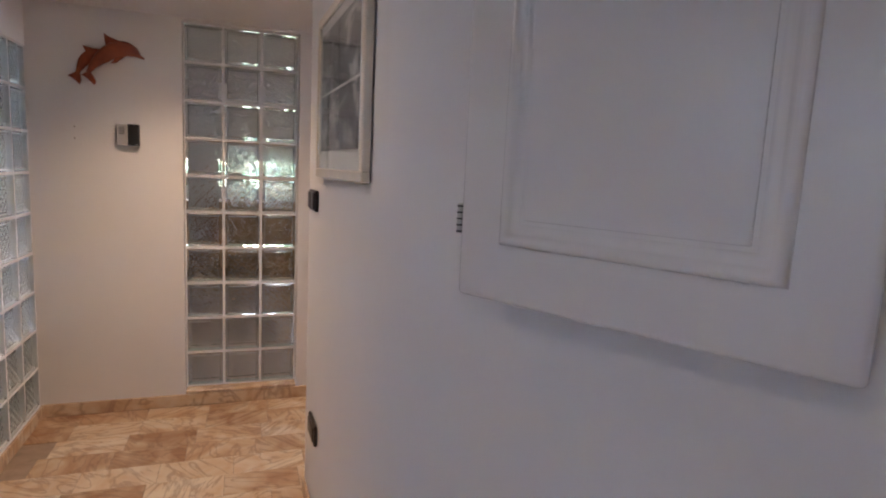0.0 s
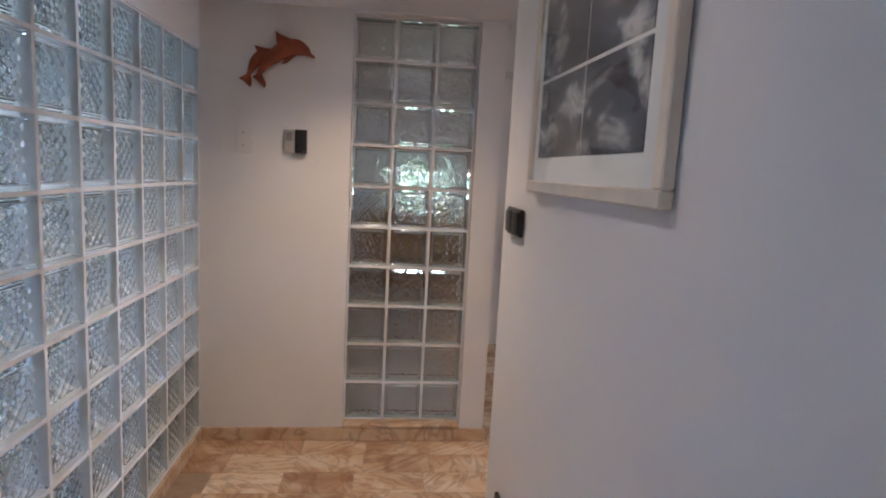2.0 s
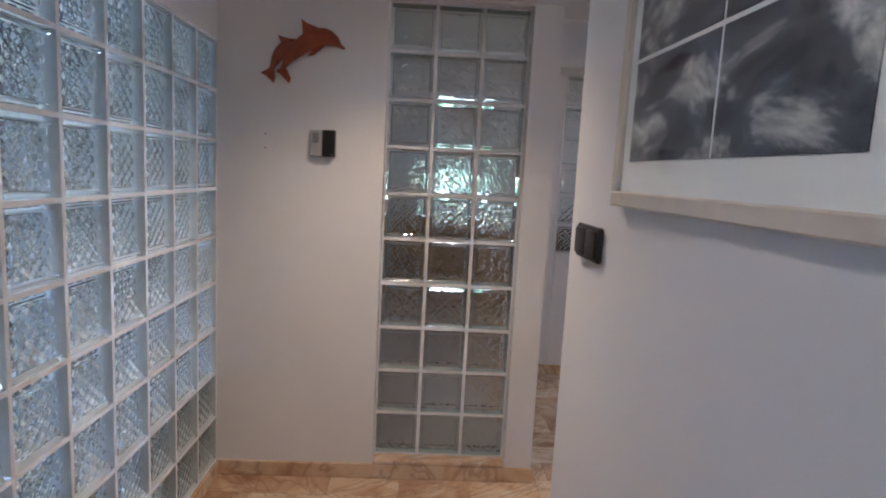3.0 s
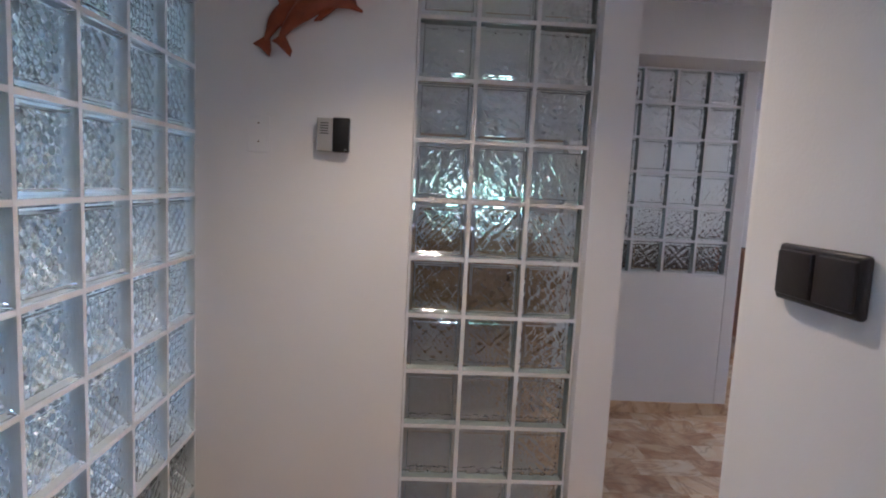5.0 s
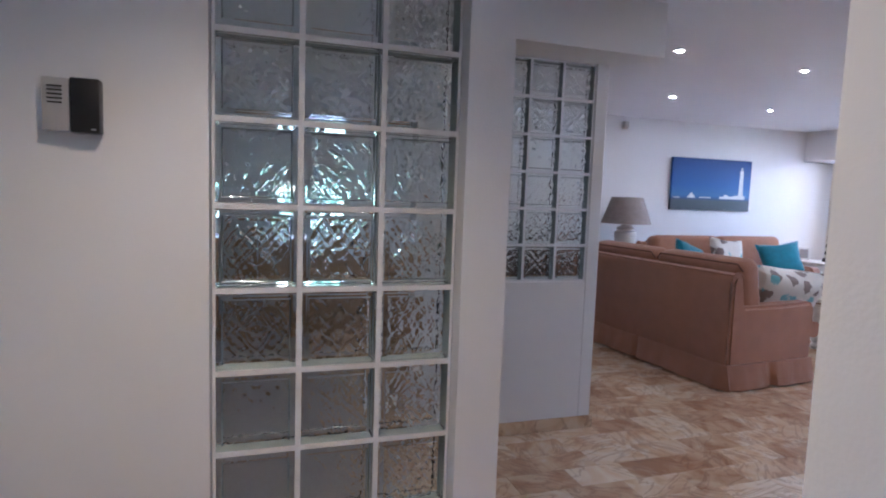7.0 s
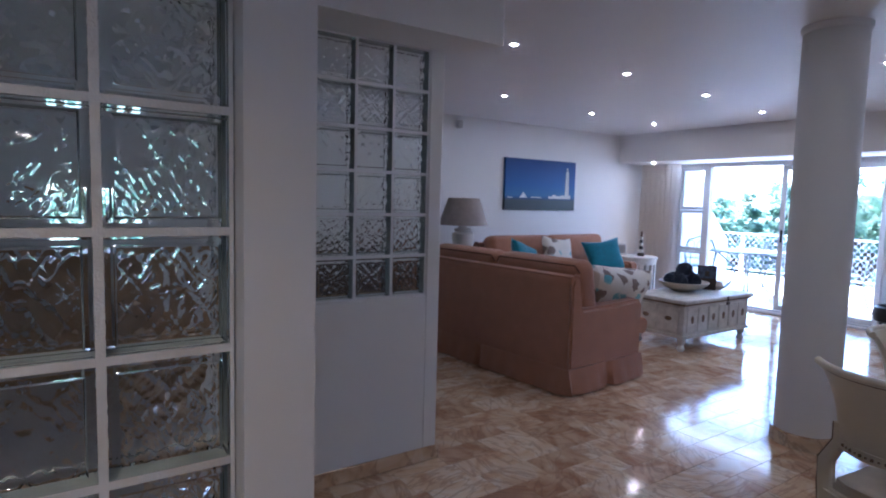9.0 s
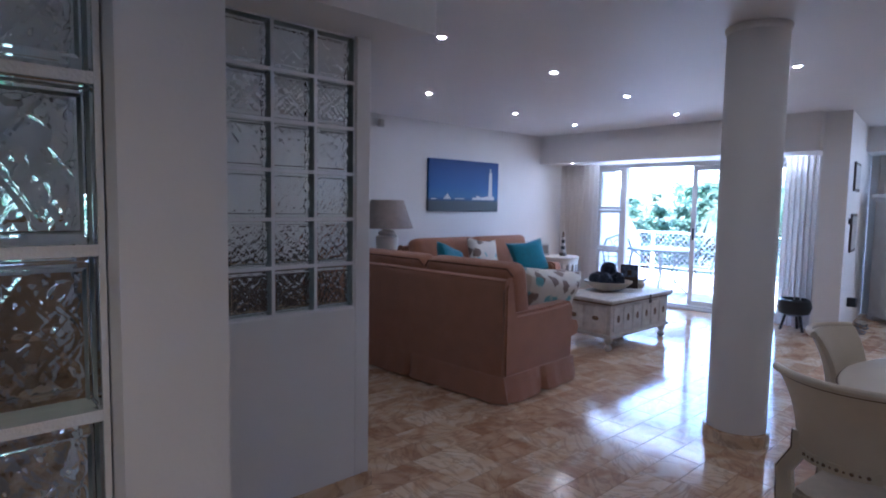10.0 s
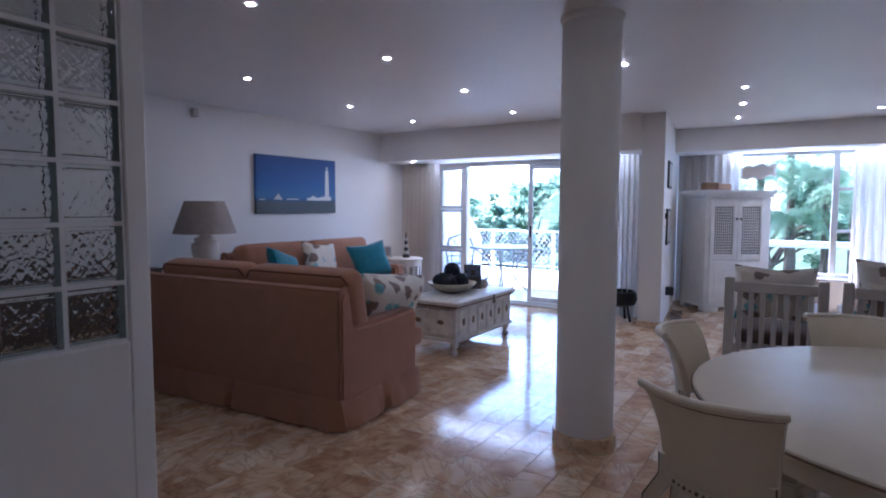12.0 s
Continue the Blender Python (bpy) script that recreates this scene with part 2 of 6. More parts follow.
M_WALL = mat("wall_paint", (0.80, 0.79, 0.78), 0.62, vary=0.015, scale=2.0, bump=0.06, bscale=180)
M_CEIL = mat("ceiling_paint", (0.78, 0.78, 0.79), 0.5, vary=0.012, scale=1.5, bump=0.03, bscale=120)
M_GLOSS = mat("gloss_white_paint", (0.78, 0.76, 0.74), 0.16, vary=0.015, scale=4, bump=0.05, bscale=40)
M_MORTAR = mat("white_mortar", (0.78, 0.78, 0.78), 0.8, vary=0.04, scale=20, bump=0.25, bscale=220)
M_BLOCKEDGE = mat("block_edge_coating", (0.34, 0.38, 0.36), 0.6, vary=0.1, scale=25, bump=0.1, bscale=120)
M_PALECOAT = mat("pale_edge_coating", (0.64, 0.68, 0.70), 0.6, vary=0.06, scale=25, bump=0.1, bscale=120)
M_MARBLE = marble("marble_tile", True)
M_MARBLE_FAR = marble("marble_tile_far", False)
M_GROUT = mat("tile_grout", (0.38, 0.28, 0.20), 0.85, vary=0.1, scale=20, bump=0.2, bscale=200)
M_LATTICE = block_glass("lattice_glass", "lattice")
M_WAVE = block_glass("wave_glass", "wave")
M_GLASS = clear_glass("window_glass")
M_PICGLASS = clear_glass("low_reflection_glass")
M_PICGLASS.node_tree.nodes["Principled BSDF"].inputs["IOR"].default_value = 1.15
M_SHEER = sheer("sheer_cloth")
M_SOFA = mat("terracotta_linen", (0.40, 0.185, 0.10), 0.95, vary=0.05, scale=9, bump=0.35, bscale=420, sheen=0.25)
M_PIPE = mat("dark_piping", (0.16, 0.07, 0.045), 0.9, vary=0.05, scale=20, bump=0.2, bscale=300)
M_TEAL = mat("teal_velvet", (0.012, 0.20, 0.28), 0.85, vary=0.1, scale=12, bump=0.3, bscale=300, sheen=0.4)
M_FLORAL = floral("floral_cloth")
M_CREAM = mat("cream_lacquer", (0.68, 0.62, 0.51), 0.42, vary=0.04, scale=5, bump=0.05, bscale=60)
M_WORN = mat("chalky_white_wood", (0.70, 0.68, 0.63), 0.55, vary=0.12, scale=14, bump=0.25, bscale=60)
M_CREAMCHAIR = mat("yellowed_cream_lacquer", (0.72, 0.64, 0.49), 0.35, vary=0.05, scale=5, bump=0.05, bscale=60)
M_CABINET = mat("white_cabinet_paint", (0.82, 0.81, 0.80), 0.45, vary=0.04, scale=8, bump=0.1, bscale=60)
M_PENDANT = mat("white_ornament", (0.75, 0.73, 0.72), 0.7)
M_RUB = mat("rubbed_edge_wood", (0.20, 0.13, 0.08), 0.6, vary=0.15, scale=20, bump=0.2, bscale=80)
M_GREYWOOD = mat("greyed_white_wood", (0.55, 0.53, 0.50), 0.5, vary=0.06, scale=10, bump=0.15, bscale=90)
M_BLACK = mat("black_plastic", (0.012, 0.011, 0.011), 0.35, vary=0.1, scale=20, bump=0.05, bscale=200)
M_BROWNPL = mat("dark_brown_plastic", (0.022, 0.016, 0.016), 0.38, vary=0.1, scale=20, bump=0.05, bscale=200)
M_SILVER = mat("grey_plastic", (0.45, 0.44, 0.42), 0.35, vary=0.03, scale=10, bump=0.03, bscale=100)
M_METAL = mat("hinge_steel", (0.55, 0.53, 0.50), 0.3, metal=1.0, vary=0.05, scale=30, bump=0.05, bscale=100)
M_WOOD = mat("orange_carved_wood", (0.36, 0.085, 0.03), 0.4, vary=0.15, scale=16, bump=0.2, bscale=70, tint=(0.18, 0.035, 0.014))
M_ALU = mat("white_aluminium", (0.78, 0.78, 0.78), 0.35, vary=0.02, scale=8, bump=0.03, bscale=90)
M_CERAMIC = mat("white_ceramic", (0.74, 0.72, 0.68), 0.3, vary=0.03, scale=6, bump=0.08, bscale=30)
M_SHADE = mat("taupe_lampshade", (0.34, 0.30, 0.28), 0.9, vary=0.06, scale=18, bump=0.3, bscale=260)
M_NAVY = mat("navy_glazed", (0.012, 0.020, 0.045), 0.45, vary=0.2, scale=14, bump=0.3, bscale=40)
M_BOWL = mat("stone_bowl", (0.55, 0.50, 0.40), 0.55, vary=0.08, scale=12, bump=0.2, bscale=60)
M_FRAMEW = mat("pale_frame_wood", (0.74, 0.67, 0.56), 0.5, vary=0.05, scale=14, bump=0.12, bscale=80)
M_DARKWOOD = mat("dark_wood", (0.06, 0.04, 0.03), 0.45, vary=0.15, scale=9, bump=0.15, bscale=60)
M_CHESTNUT = mat("chestnut_wood", (0.46, 0.29, 0.15), 0.4, vary=0.15, scale=8, bump=0.15, bscale=50)
M_RUG = mat("beige_wool", (0.46, 0.40, 0.35), 0.95, vary=0.08, scale=10, bump=0.5, bscale=160)
M_BASKET = mat("wicker", (0.36, 0.20, 0.10), 0.7, vary=0.15, scale=30, bump=0.5, bscale=120)


def leafy(name, color, tint):
    """Leaves that let some light through."""
    m = mat(name, color, 0.5, vary=0.2, scale=1.2, bump=0.1, bscale=30, tint=tint)
    n, l = m.node_tree.nodes, m.node_tree.links
    p = n["Principled BSDF"]
    tone = n.new("ShaderNodeHueSaturation")
    mr = n.new("ShaderNodeMapRange")
    mr.inputs["To Min"].default_value, mr.inputs["To Max"].default_value = 0.45, 1.5
    l.new(n.new("ShaderNodeNewGeometry").outputs["Random Per Island"], mr.inputs["Value"])
    l.new(mr.outputs[0], tone.inputs["Value"])
    l.new(p.inputs["Base Color"].links[0].from_socket, tone.inputs["Color"])
    l.new(tone.outputs["Color"], p.inputs["Base Color"])
    tr = n.new("ShaderNodeBsdfTranslucent")
    tr.inputs["Color"].default_value = (color[0] * 2.5, color[1] * 2.6, color[2] * 2.3, 1)
    mx = n.new("ShaderNodeMixShader")
    mx.inputs[0].default_value = 0.65
    l.new(n["Principled BSDF"].outputs[0], mx.inputs[1])
    l.new(tr.outputs[0], mx.inputs[2])
    l.new(mx.outputs[0], n["Material Output"].inputs["Surface"])
    return m


M_LEAF = leafy("leaf_green", (0.115, 0.165, 0.125), (0.09, 0.145, 0.11))
M_LEAF2 = leafy("palm_green", (0.125, 0.17, 0.12), (0.10, 0.15, 0.10))
M_BARK = mat("bark", (0.14, 0.10, 0.07), 0.9, vary=0.2, scale=12, bump=0.6, bscale=40)
M_TERRACE = mat("terrace_tile", (0.62, 0.58, 0.54), 0.7, vary=0.06, scale=5, bump=0.15, bscale=60)
M_EARTH = mat("lawn", (0.075, 0.11, 0.04), 0.95, vary=0.2, scale=1.5, bump=0.6, bscale=25)
M_PLASTER = mat("outside_plaster", (0.74, 0.73, 0.70), 0.85, vary=0.04, scale=3, bump=0.3, bscale=90)
M_LAMP = glow("lamp_face", (1.0, 0.85, 0.66), 46.0)
M_LAMP_HALL = glow("hall_lamp_face", (1.0, 0.82, 0.6), 9.0)
M_GREYWALL = mat("grey_render", (0.16, 0.17, 0.155), 0.9, vary=0.1, scale=4, bump=0.3, bscale=60)
# dark brown carries the shadow behind the chair slats in the cushion's colour
M_SHADEPAD = mat("shade_brown_cloth", (0.15, 0.11, 0.09), 0.9, vary=0.06, scale=20, bump=0.3, bscale=300)

# ---------------------------------------------------------------- mesh helpers


def box(bm, lo, hi, bevel=0.0, seg=1, m=None):
    r = bmesh.ops.create_cube(bm, size=1)
    v = r["verts"]
    c = [(a + b) / 2 for a, b in zip(lo, hi)]
    s = [b - a for a, b in zip(lo, hi)]
    bmesh.ops.transform(bm, matrix=Matrix.Translation(c) @ Matrix.Diagonal((*s, 1)), verts=v)
    if bevel:
        es = list({e for x in v for e in x.link_edges})
        out = bmesh.ops.bevel(bm, geom=es, offset=bevel, segments=seg, affect="EDGES", profile=0.5)
        v = list({x for f in out["faces"] for x in f.verts} | {x for x in v if x.is_valid})
    if m is not None:
        bmesh.ops.transform(bm, matrix=m, verts=v)
    return v


def cyl(bm, r1, r2, z0, z1, seg=24, at=(0, 0), m=None):
    r = bmesh.ops.create_cone(bm, cap_ends=True, segments=seg, radius1=r1, radius2=r2, depth=z1 - z0)
    bmesh.ops.transform(bm, matrix=(m or Matrix()) @ Matrix.Translation((at[0], at[1], (z0 + z1) / 2)), verts=r["verts"])
    return r["verts"]


def lathe(bm, profile, seg=32, at=(0, 0, 0), squash=1.0, caps=True):
    rings = []
    for r, z in profile:
        rings.append([bm.verts.new((at[0] + r * math.cos(2 * math.pi * i / seg), at[1] + squash * r * math.sin(2 * math.pi * i / seg), at[2] + z)) for i in range(seg)])
    for a, b in zip(rings, rings[1:]):
        for i in range(seg):
            bm.faces.new((a[i], a[(i + 1) % seg], b[(i + 1) % seg], b[i]))
    if caps:
        bm.faces.new(list(reversed(rings[0])))
        bm.faces.new(rings[-1])
    else:
        for i in range(seg):
            bm.faces.new((rings[-1][i], rings[-1][(i + 1) % seg], rings[0][(i + 1) % seg], rings[0][i]))


def prism(bm, pts, z0, z1, m=None):
    lo = [bm.verts.new((x, y, z0)) for x, y in pts]
    hi = [bm.verts.new((x, y, z1)) for x, y in pts]
    k = len(pts)
    bm.faces.new(list(reversed(lo)))
    bm.faces.new(hi)
    for i in range(k):
        bm.faces.new((lo[i], lo[(i + 1) % k], hi[(i + 1) % k], hi[i]))
    if m is not None:
        bmesh.ops.transform(bm, matrix=m, verts=lo + hi)
    return lo + hi


def sweep(bm, pts, r, seg=8, closed=False):
    """A round bar along points; r is a number or one for each point."""
    pts = [Vector(p) for p in pts]
    k = len(pts)
    rings = []
    for i, p in enumerate(pts):
        a = pts[(i - 1) % k] if closed or i else p
        b = pts[(i + 1) % k] if closed or i < k - 1 else p
        t = (b - a).normalized()
        u = t.cross(Vector((0, 0, 1)))
        if u.length < 1e-3:
            u = t.cross(Vector((1, 0, 0)))
        u.normalize()
        w = t.cross(u)
        rr = r[i] if isinstance(r, (list, tuple)) else r
        rings.append([bm.verts.new(p + rr * (math.cos(2 * math.pi * j / seg) * u + math.sin(2 * math.pi * j / seg) * w)) for j in range(seg)])
    pairs = list(zip(rings, rings[1:])) + ([(rings[-1], rings[0])] if closed else [])
    for a, b in pairs:
        for j in range(seg):
            bm.faces.new((a[j], a[(j + 1) % seg], b[(j + 1) % seg], b[j]))
    if not closed:
        bm.faces.new(list(reversed(rings[0])))
        bm.faces.new(rings[-1])


def pillow(bm, w, h, t, nu=16, nv=12, pinch=0.32, m=None):
    """A stuffed cushion w wide (x), h high (z), t thick (y)."""
    layers = []
    for side in (-1, 1):
        grid = []
        for i in range(nu + 1):
            row = []
            for j in range(nv + 1):
                u, v = 2 * i / nu - 1, 2 * j / nv - 1
                x = u * w / 2 * (1 - pinch * (1 - v * v) * u * u * 0 - pinch * (1 - abs(v)) * 0.5 * abs(u) ** 3)
                z = v * h / 2 * (1 - pinch * (1 - abs(u)) * 0.5 * abs(v) ** 3)
                y = side * t / 2 * (max(0, 1 - u ** 4) * max(0, 1 - v ** 4)) ** 0.55
                row.append(bm.verts.new((x, y, z)))
            grid.append(row)
        layers.append(grid)
        for i in range(nu):
            for j in range(nv):
                q = (grid[i][j], grid[i + 1][j], grid[i + 1][j + 1], grid[i][j + 1])
                bm.faces.new(q if side < 0 else tuple(reversed(q)))
    vs = [x for g in layers for r in g for x in r]
    if m is not None:
        bmesh.ops.transform(bm, matrix=m, verts=vs)
    bmesh.ops.remove_doubles(bm, verts=vs, dist=1e-5)


def link(name, bm, material, smooth=True):
    bmesh.ops.recalc_face_normals(bm, faces=bm.faces)
    me = bpy.data.meshes.new(name)
    bm.to_mesh(me)
    bm.free()
    if smooth:
        me.shade_smooth()
        me.set_sharp_from_angle(angle=radians(35))
    me.materials.append(material)
    return new(name, me)


def part(name, bm, material, parent, label="", smooth=True):
    ob = link(name, bm, material, smooth)
    ob.parent = parent
    return tagged(ob, label)


def thing(name, label, category, group="", at=None, kind=""):
    ob = new(name)
    ob.empty_display_size = 0.1
    if at is not None:
        ob.matrix_basis = at
    return tagged(ob, label, category, group, kind)


def solid(name, boxes, material, label, bevel=0.0, kind="structure", category="wall"):
    bm = bmesh.new()
    for lo, hi in boxes:
        box(bm, lo, hi, bevel)
    return tagged(link(name, bm, material), label, category, kind=kind)


def share(ob, name, m, parent):
    """Another object on the same mesh, under parent."""
    o = new(name, ob.data)
    o.parent = parent
    o.matrix_basis = m
    return o


# ---------------------------------------------------------------- the shell
XL, XR, YP, YQ, YA = -0.608, 0.633, 3.445, 4.916, 8.14
H_HALL, H_ROOM = 2.09, 2.352
XD, XW = 8.0, 9.65                      # planes of the sliding door and of the picture window
XBL, XBR = 7.35, 9.0                    # faces of the two bulkheads
YEND = -0.6                             # the closed side of the dining area

solid("wall_hall_west", [((XL - 0.1, -0.8, 0), (XL, YP, 0.063)), ((XL - 0.1, -0.8, 1.870), (XL, YP, H_ROOM + 0.2))], M_WALL, "white painted wall strip around the glass blocks")
solid("wall_hall_south", [((XL, -0.9, 0), (2.2, -0.8, H_ROOM + 0.2))], M_WALL, "plain white wall that closes the hall")
# far end of the hall, with a recess for the glass block strip
PX0, PX1, PZ0, PZ1 = 0.081, 0.679, 0.090, 2.080
solid("wall_hall_north", [((-2.6, YP, 0), (PX0, YP + 0.14, H_ROOM + 0.2)), ((PX1, YP, 0), (0.802, YP + 0.14, H_ROOM + 0.2)),
                          ((PX0, YP, PZ1), (PX1, YP + 0.14, H_ROOM + 0.2)), ((PX0, YP, 0), (PX1, YP + 0.14, 0.07))], M_WALL, "white painted wall at the end of the hall")
# inner hall wall: straight, then turning away in a soft corner
d = Vector((0.454, -0.891))
A = Vector((0.665, 1.285))
E2 = A + 1.95 * d
bm = bmesh.new()
face = [(0.628, 2.41), (0.6575, 1.45), (0.661, 1.36), (0.668, 1.29), (0.682, 1.235), tuple(A + 0.10 * d), tuple(E2)]
face = [(0.660, 2.447), (0.637, 2.438)] + face
prism(bm, face + [(E2.x + 0.12, E2.y + 0.06), (0.81, 1.30), (0.76, 2.40), (0.74, 2.447)], 0, H_ROOM + 0.2)
tagged(link("wall_hall_east", bm, M_WALL), "white painted hall wall with a soft turned corner", "wall", kind="structure")
EM = Matrix.Translation((0.628, 2.41, 0)) @ pose(0, 0, 0, 0, 0, 1.78) @ Matrix.Translation((-XR, -2.41, 0))   # lays things on the hall wall's face
# screen wall with its opening for glass blocks
QX0, QX1, QZ0, QZ1 = 1.187, 1.972, 0.867, 2.074
solid("wall_screen", [((0.95, YQ, 0), (QX0, YQ + 0.11, H_ROOM + 0.1)), ((QX1, YQ, 0), (2.052, YQ + 0.11, H_ROOM + 0.1)),
                      ((QX0, YQ, 0), (QX1, YQ + 0.11, QZ0)), ((QX0, YQ, QZ1), (QX1, YQ + 0.11, H_ROOM + 0.1))], M_WALL, "white painted screen wall", 0.006)
bm = bmesh.new()
prism(bm, [(0.95, 4.65), (2.2, 4.65), (2.06, YQ + 0.112), (0.95, YQ + 0.112)], 2.075, H_ROOM + 0.1)
tagged(link("beam_screen", bm, M_WALL), "white plastered beam above the screen wall", "beam", kind="structure")
# living room walls
WX0, WX1, WZ0, WZ1 = 0.35, 1.12, 0.98, 1.42
solid("wall_living_north", [((-2.6, YA, 0), (WX0, YA + 0.2, H_ROOM + 0.2)), ((WX1, YA, 0), (XD + 0.15, YA + 0.2, H_ROOM + 0.2)),
                            ((WX0, YA, 0), (WX1, YA + 0.2, WZ0)), ((WX0, YA, WZ1), (WX1, YA + 0.2, H_ROOM + 0.2))], M_WALL, "white painted living room wall")
solid("wall_living_west", [((-2.7, YP, 0), (-2.6, YA + 0.2, H_ROOM + 0.2))], M_WALL, "plain white wall that closes the living room")
PY0, PY1 = 4.30, 4.54


def pier_y(x):
    """The pier's slightly splayed side towards the dining area."""
    return PY0 + 0.122 * (x - 7.45)


bm = bmesh.new()
prism(bm, [(7.45, PY0), (XW + 0.15, pier_y(XW + 0.15)), (XW + 0.15, 4.80), (8.2, PY1 + 0.06), (7.45, PY1)], 0, H_ROOM + 0.1)
tagged(link("wall_pier", bm, M_WALL), "white painted pier between the two window bays", "wall", kind="structure")
DZ1 = 1.95
solid("wall_living_east", [((XD, 7.62, 0), (XD + 0.15, YA, H_ROOM + 0.2)), ((XD, PY1, DZ1), (XD + 0.15, 7.62, H_ROOM + 0.2)), ((XD, PY1, 0), (XD + 0.15, 4.75, DZ1))], M_WALL, "white painted wall around the sliding door")
solid("wall_dining_east", [((XW, 3.95, 0), (XW + 0.15, 4.56, H_ROOM + 0.2)), ((XW, 1.2, 2.07), (XW + 0.15, 3.95, H_ROOM + 0.2)),
                           ((XW, 1.2, 0), (XW + 0.15, 3.95, 0.44)), ((XW, YEND, 0), (XW + 0.15, 1.2, H_ROOM + 0.2))], M_WALL, "white painted wall around the picture window")
solid("wall_dining_south", [((2.1, YEND - 0.15, 0), (XW + 0.15, YEND, H_ROOM + 0.2)), ((2.1, -0.9, 0), (2.2, YEND - 0.15, H_ROOM + 0.2))], M_WALL, "plain white wall that closes the dining area")
solid("bulkhead_living", [((XBL, PY1, 1.955), (XD, YA, H_ROOM + 0.05))], M_WALL, "white plastered bulkhead above the sliding door", 0.004, category="bulkhead")
solid("bulkhead_dining", [((XBR, YEND, 2.055), (XW, 4.55, H_ROOM + 0.05))], M_WALL, "white plastered bulkhead above the picture window", 0.004, category="bulkhead")
solid("ceiling_hall", [((XL - 0.1, -0.9, H_HALL), (0.80, YP + 0.0, H_ROOM + 0.05))], M_CEIL, "white lowered hall ceiling", category="ceiling")
solid("ceiling_living", [((-2.7, -0.9, H_ROOM + 0.05), (XW + 0.15, YA + 0.2, H_ROOM + 0.2)), ((0.802, -0.9, H_ROOM), (XW + 0.15, YA + 0.2, H_ROOM + 0.05)),
                         ((-2.7, YP + 0.14, H_ROOM), (0.802, YA + 0.2, H_ROOM + 0.05))], M_CEIL, "white painted ceiling", category="ceiling")
solid("roof_slab", [((-2.8, -1.0, H_ROOM + 0.21), (XW + 0.2, YA + 0.25, H_ROOM + 0.45))], M_PLASTER, "plain roof slab above the rooms", category="roof")

# round column on its marble ring
column = tagged(new("column"), "round white plastered column on a marble ring", "column", kind="structure")
CC = (4.018, 3.991)
bm = bmesh.new()
cyl(bm, 0.159, 0.159, 0.0, 2.355, 48, CC)
lathe(bm, [(0.158, 2.315), (0.166, 2.322), (0.170, 2.335), (0.170, 2.36), (0.156, 2.36)], 48, (*CC, 0), caps=False)
part("shaft", bm, M_WALL, column)
bm = bmesh.new()
lathe(bm, [(0.155, 0.0), (0.178, 0.0), (0.178, 0.072), (0.172, 0.078), (0.155, 0.078)], 48, (*CC, 0), caps=False)
part("base_ring", bm, M_MARBLE_FAR, column, "marble skirting ring")

# ---------------------------------------------------------------- skirtings and sill


def strip(name, lo, hi, label="pink veined marble skirting strip", bevel=0.003):
    bm = bmesh.new()
    box(bm, lo, hi, bevel)
    return tagged(link(name, bm, M_MARBLE_FAR), label, "skirting", kind="structure")


strip("baseboard", (XL + 0.014, YP - 0.014, 0), (0.806, YP - 0.001, 0.068))
strip("baseboard", (XL + 0.001, -0.79, 0), (XL + 0.013, YP - 0.002, 0.068))
strip("baseboard", (0.80 + 0.003, YP - 0.012, 0), (0.815, YP + 0.14, 0.068))
strip("baseboard", (XR - 0.012, 1.38, 0), (XR - 0.001, 2.41, 0.068)).matrix_basis = EM
strip("baseboard", (0.95, YQ - 0.013, 0), (2.065, YQ - 0.001, 0.072))
strip("baseboard", (2.053, YQ - 0.001, 0), (2.065, YQ + 0.11, 0.072))
strip("baseboard", (7.437, PY0 - 0.013, 0), (7.449, PY1 + 0.013, 0.07))
strip("baseboard", (7.45, PY0 - 0.013, 0), (7.53, PY0 - 0.001, 0.07))
strip("baseboard", (-2.6, YA - 0.013, 0), (XD, YA - 0.001, 0.07))
strip("window_sill_strip", (PX0 + 0.002, YP - 0.016, 0.071), (PX1 - 0.002, YP + 0.135, 0.0885), "polished marble sill under the glass blocks", 0.004)

# ---------------------------------------------------------------- glass blocks


def block_mesh(axis, size, deep):
    """A pressed glass block with a raised rim; its faces look along axis."""
    bm = bmesh.new()
    s, t = size / 2, deep / 2
    box(bm, (-s, -t, -s), (s, t, s), 0.005, 2)
    for sign in (-1, 1):
        f = max((f for f in bm.faces), key=lambda q: q.calc_area() if q.normal.y * sign > 0.9 else -1)
        bmesh.ops.inset_region(bm, faces=[f], thickness=0.012, depth=0.0)
        bmesh.ops.inset_region(bm, faces=[f], thickness=0.006, depth=-0.0025)
    if axis == "x":
        bmesh.ops.rotate(bm, verts=bm.verts, cent=(0, 0, 0), matrix=Matrix.Rotation(radians(90), 3, "Z"))
    bmesh.ops.recalc_face_normals(bm, faces=bm.faces)
    me = bpy.data.meshes.new("glass_block")
    bm.to_mesh(me)
    bm.free()
    return me


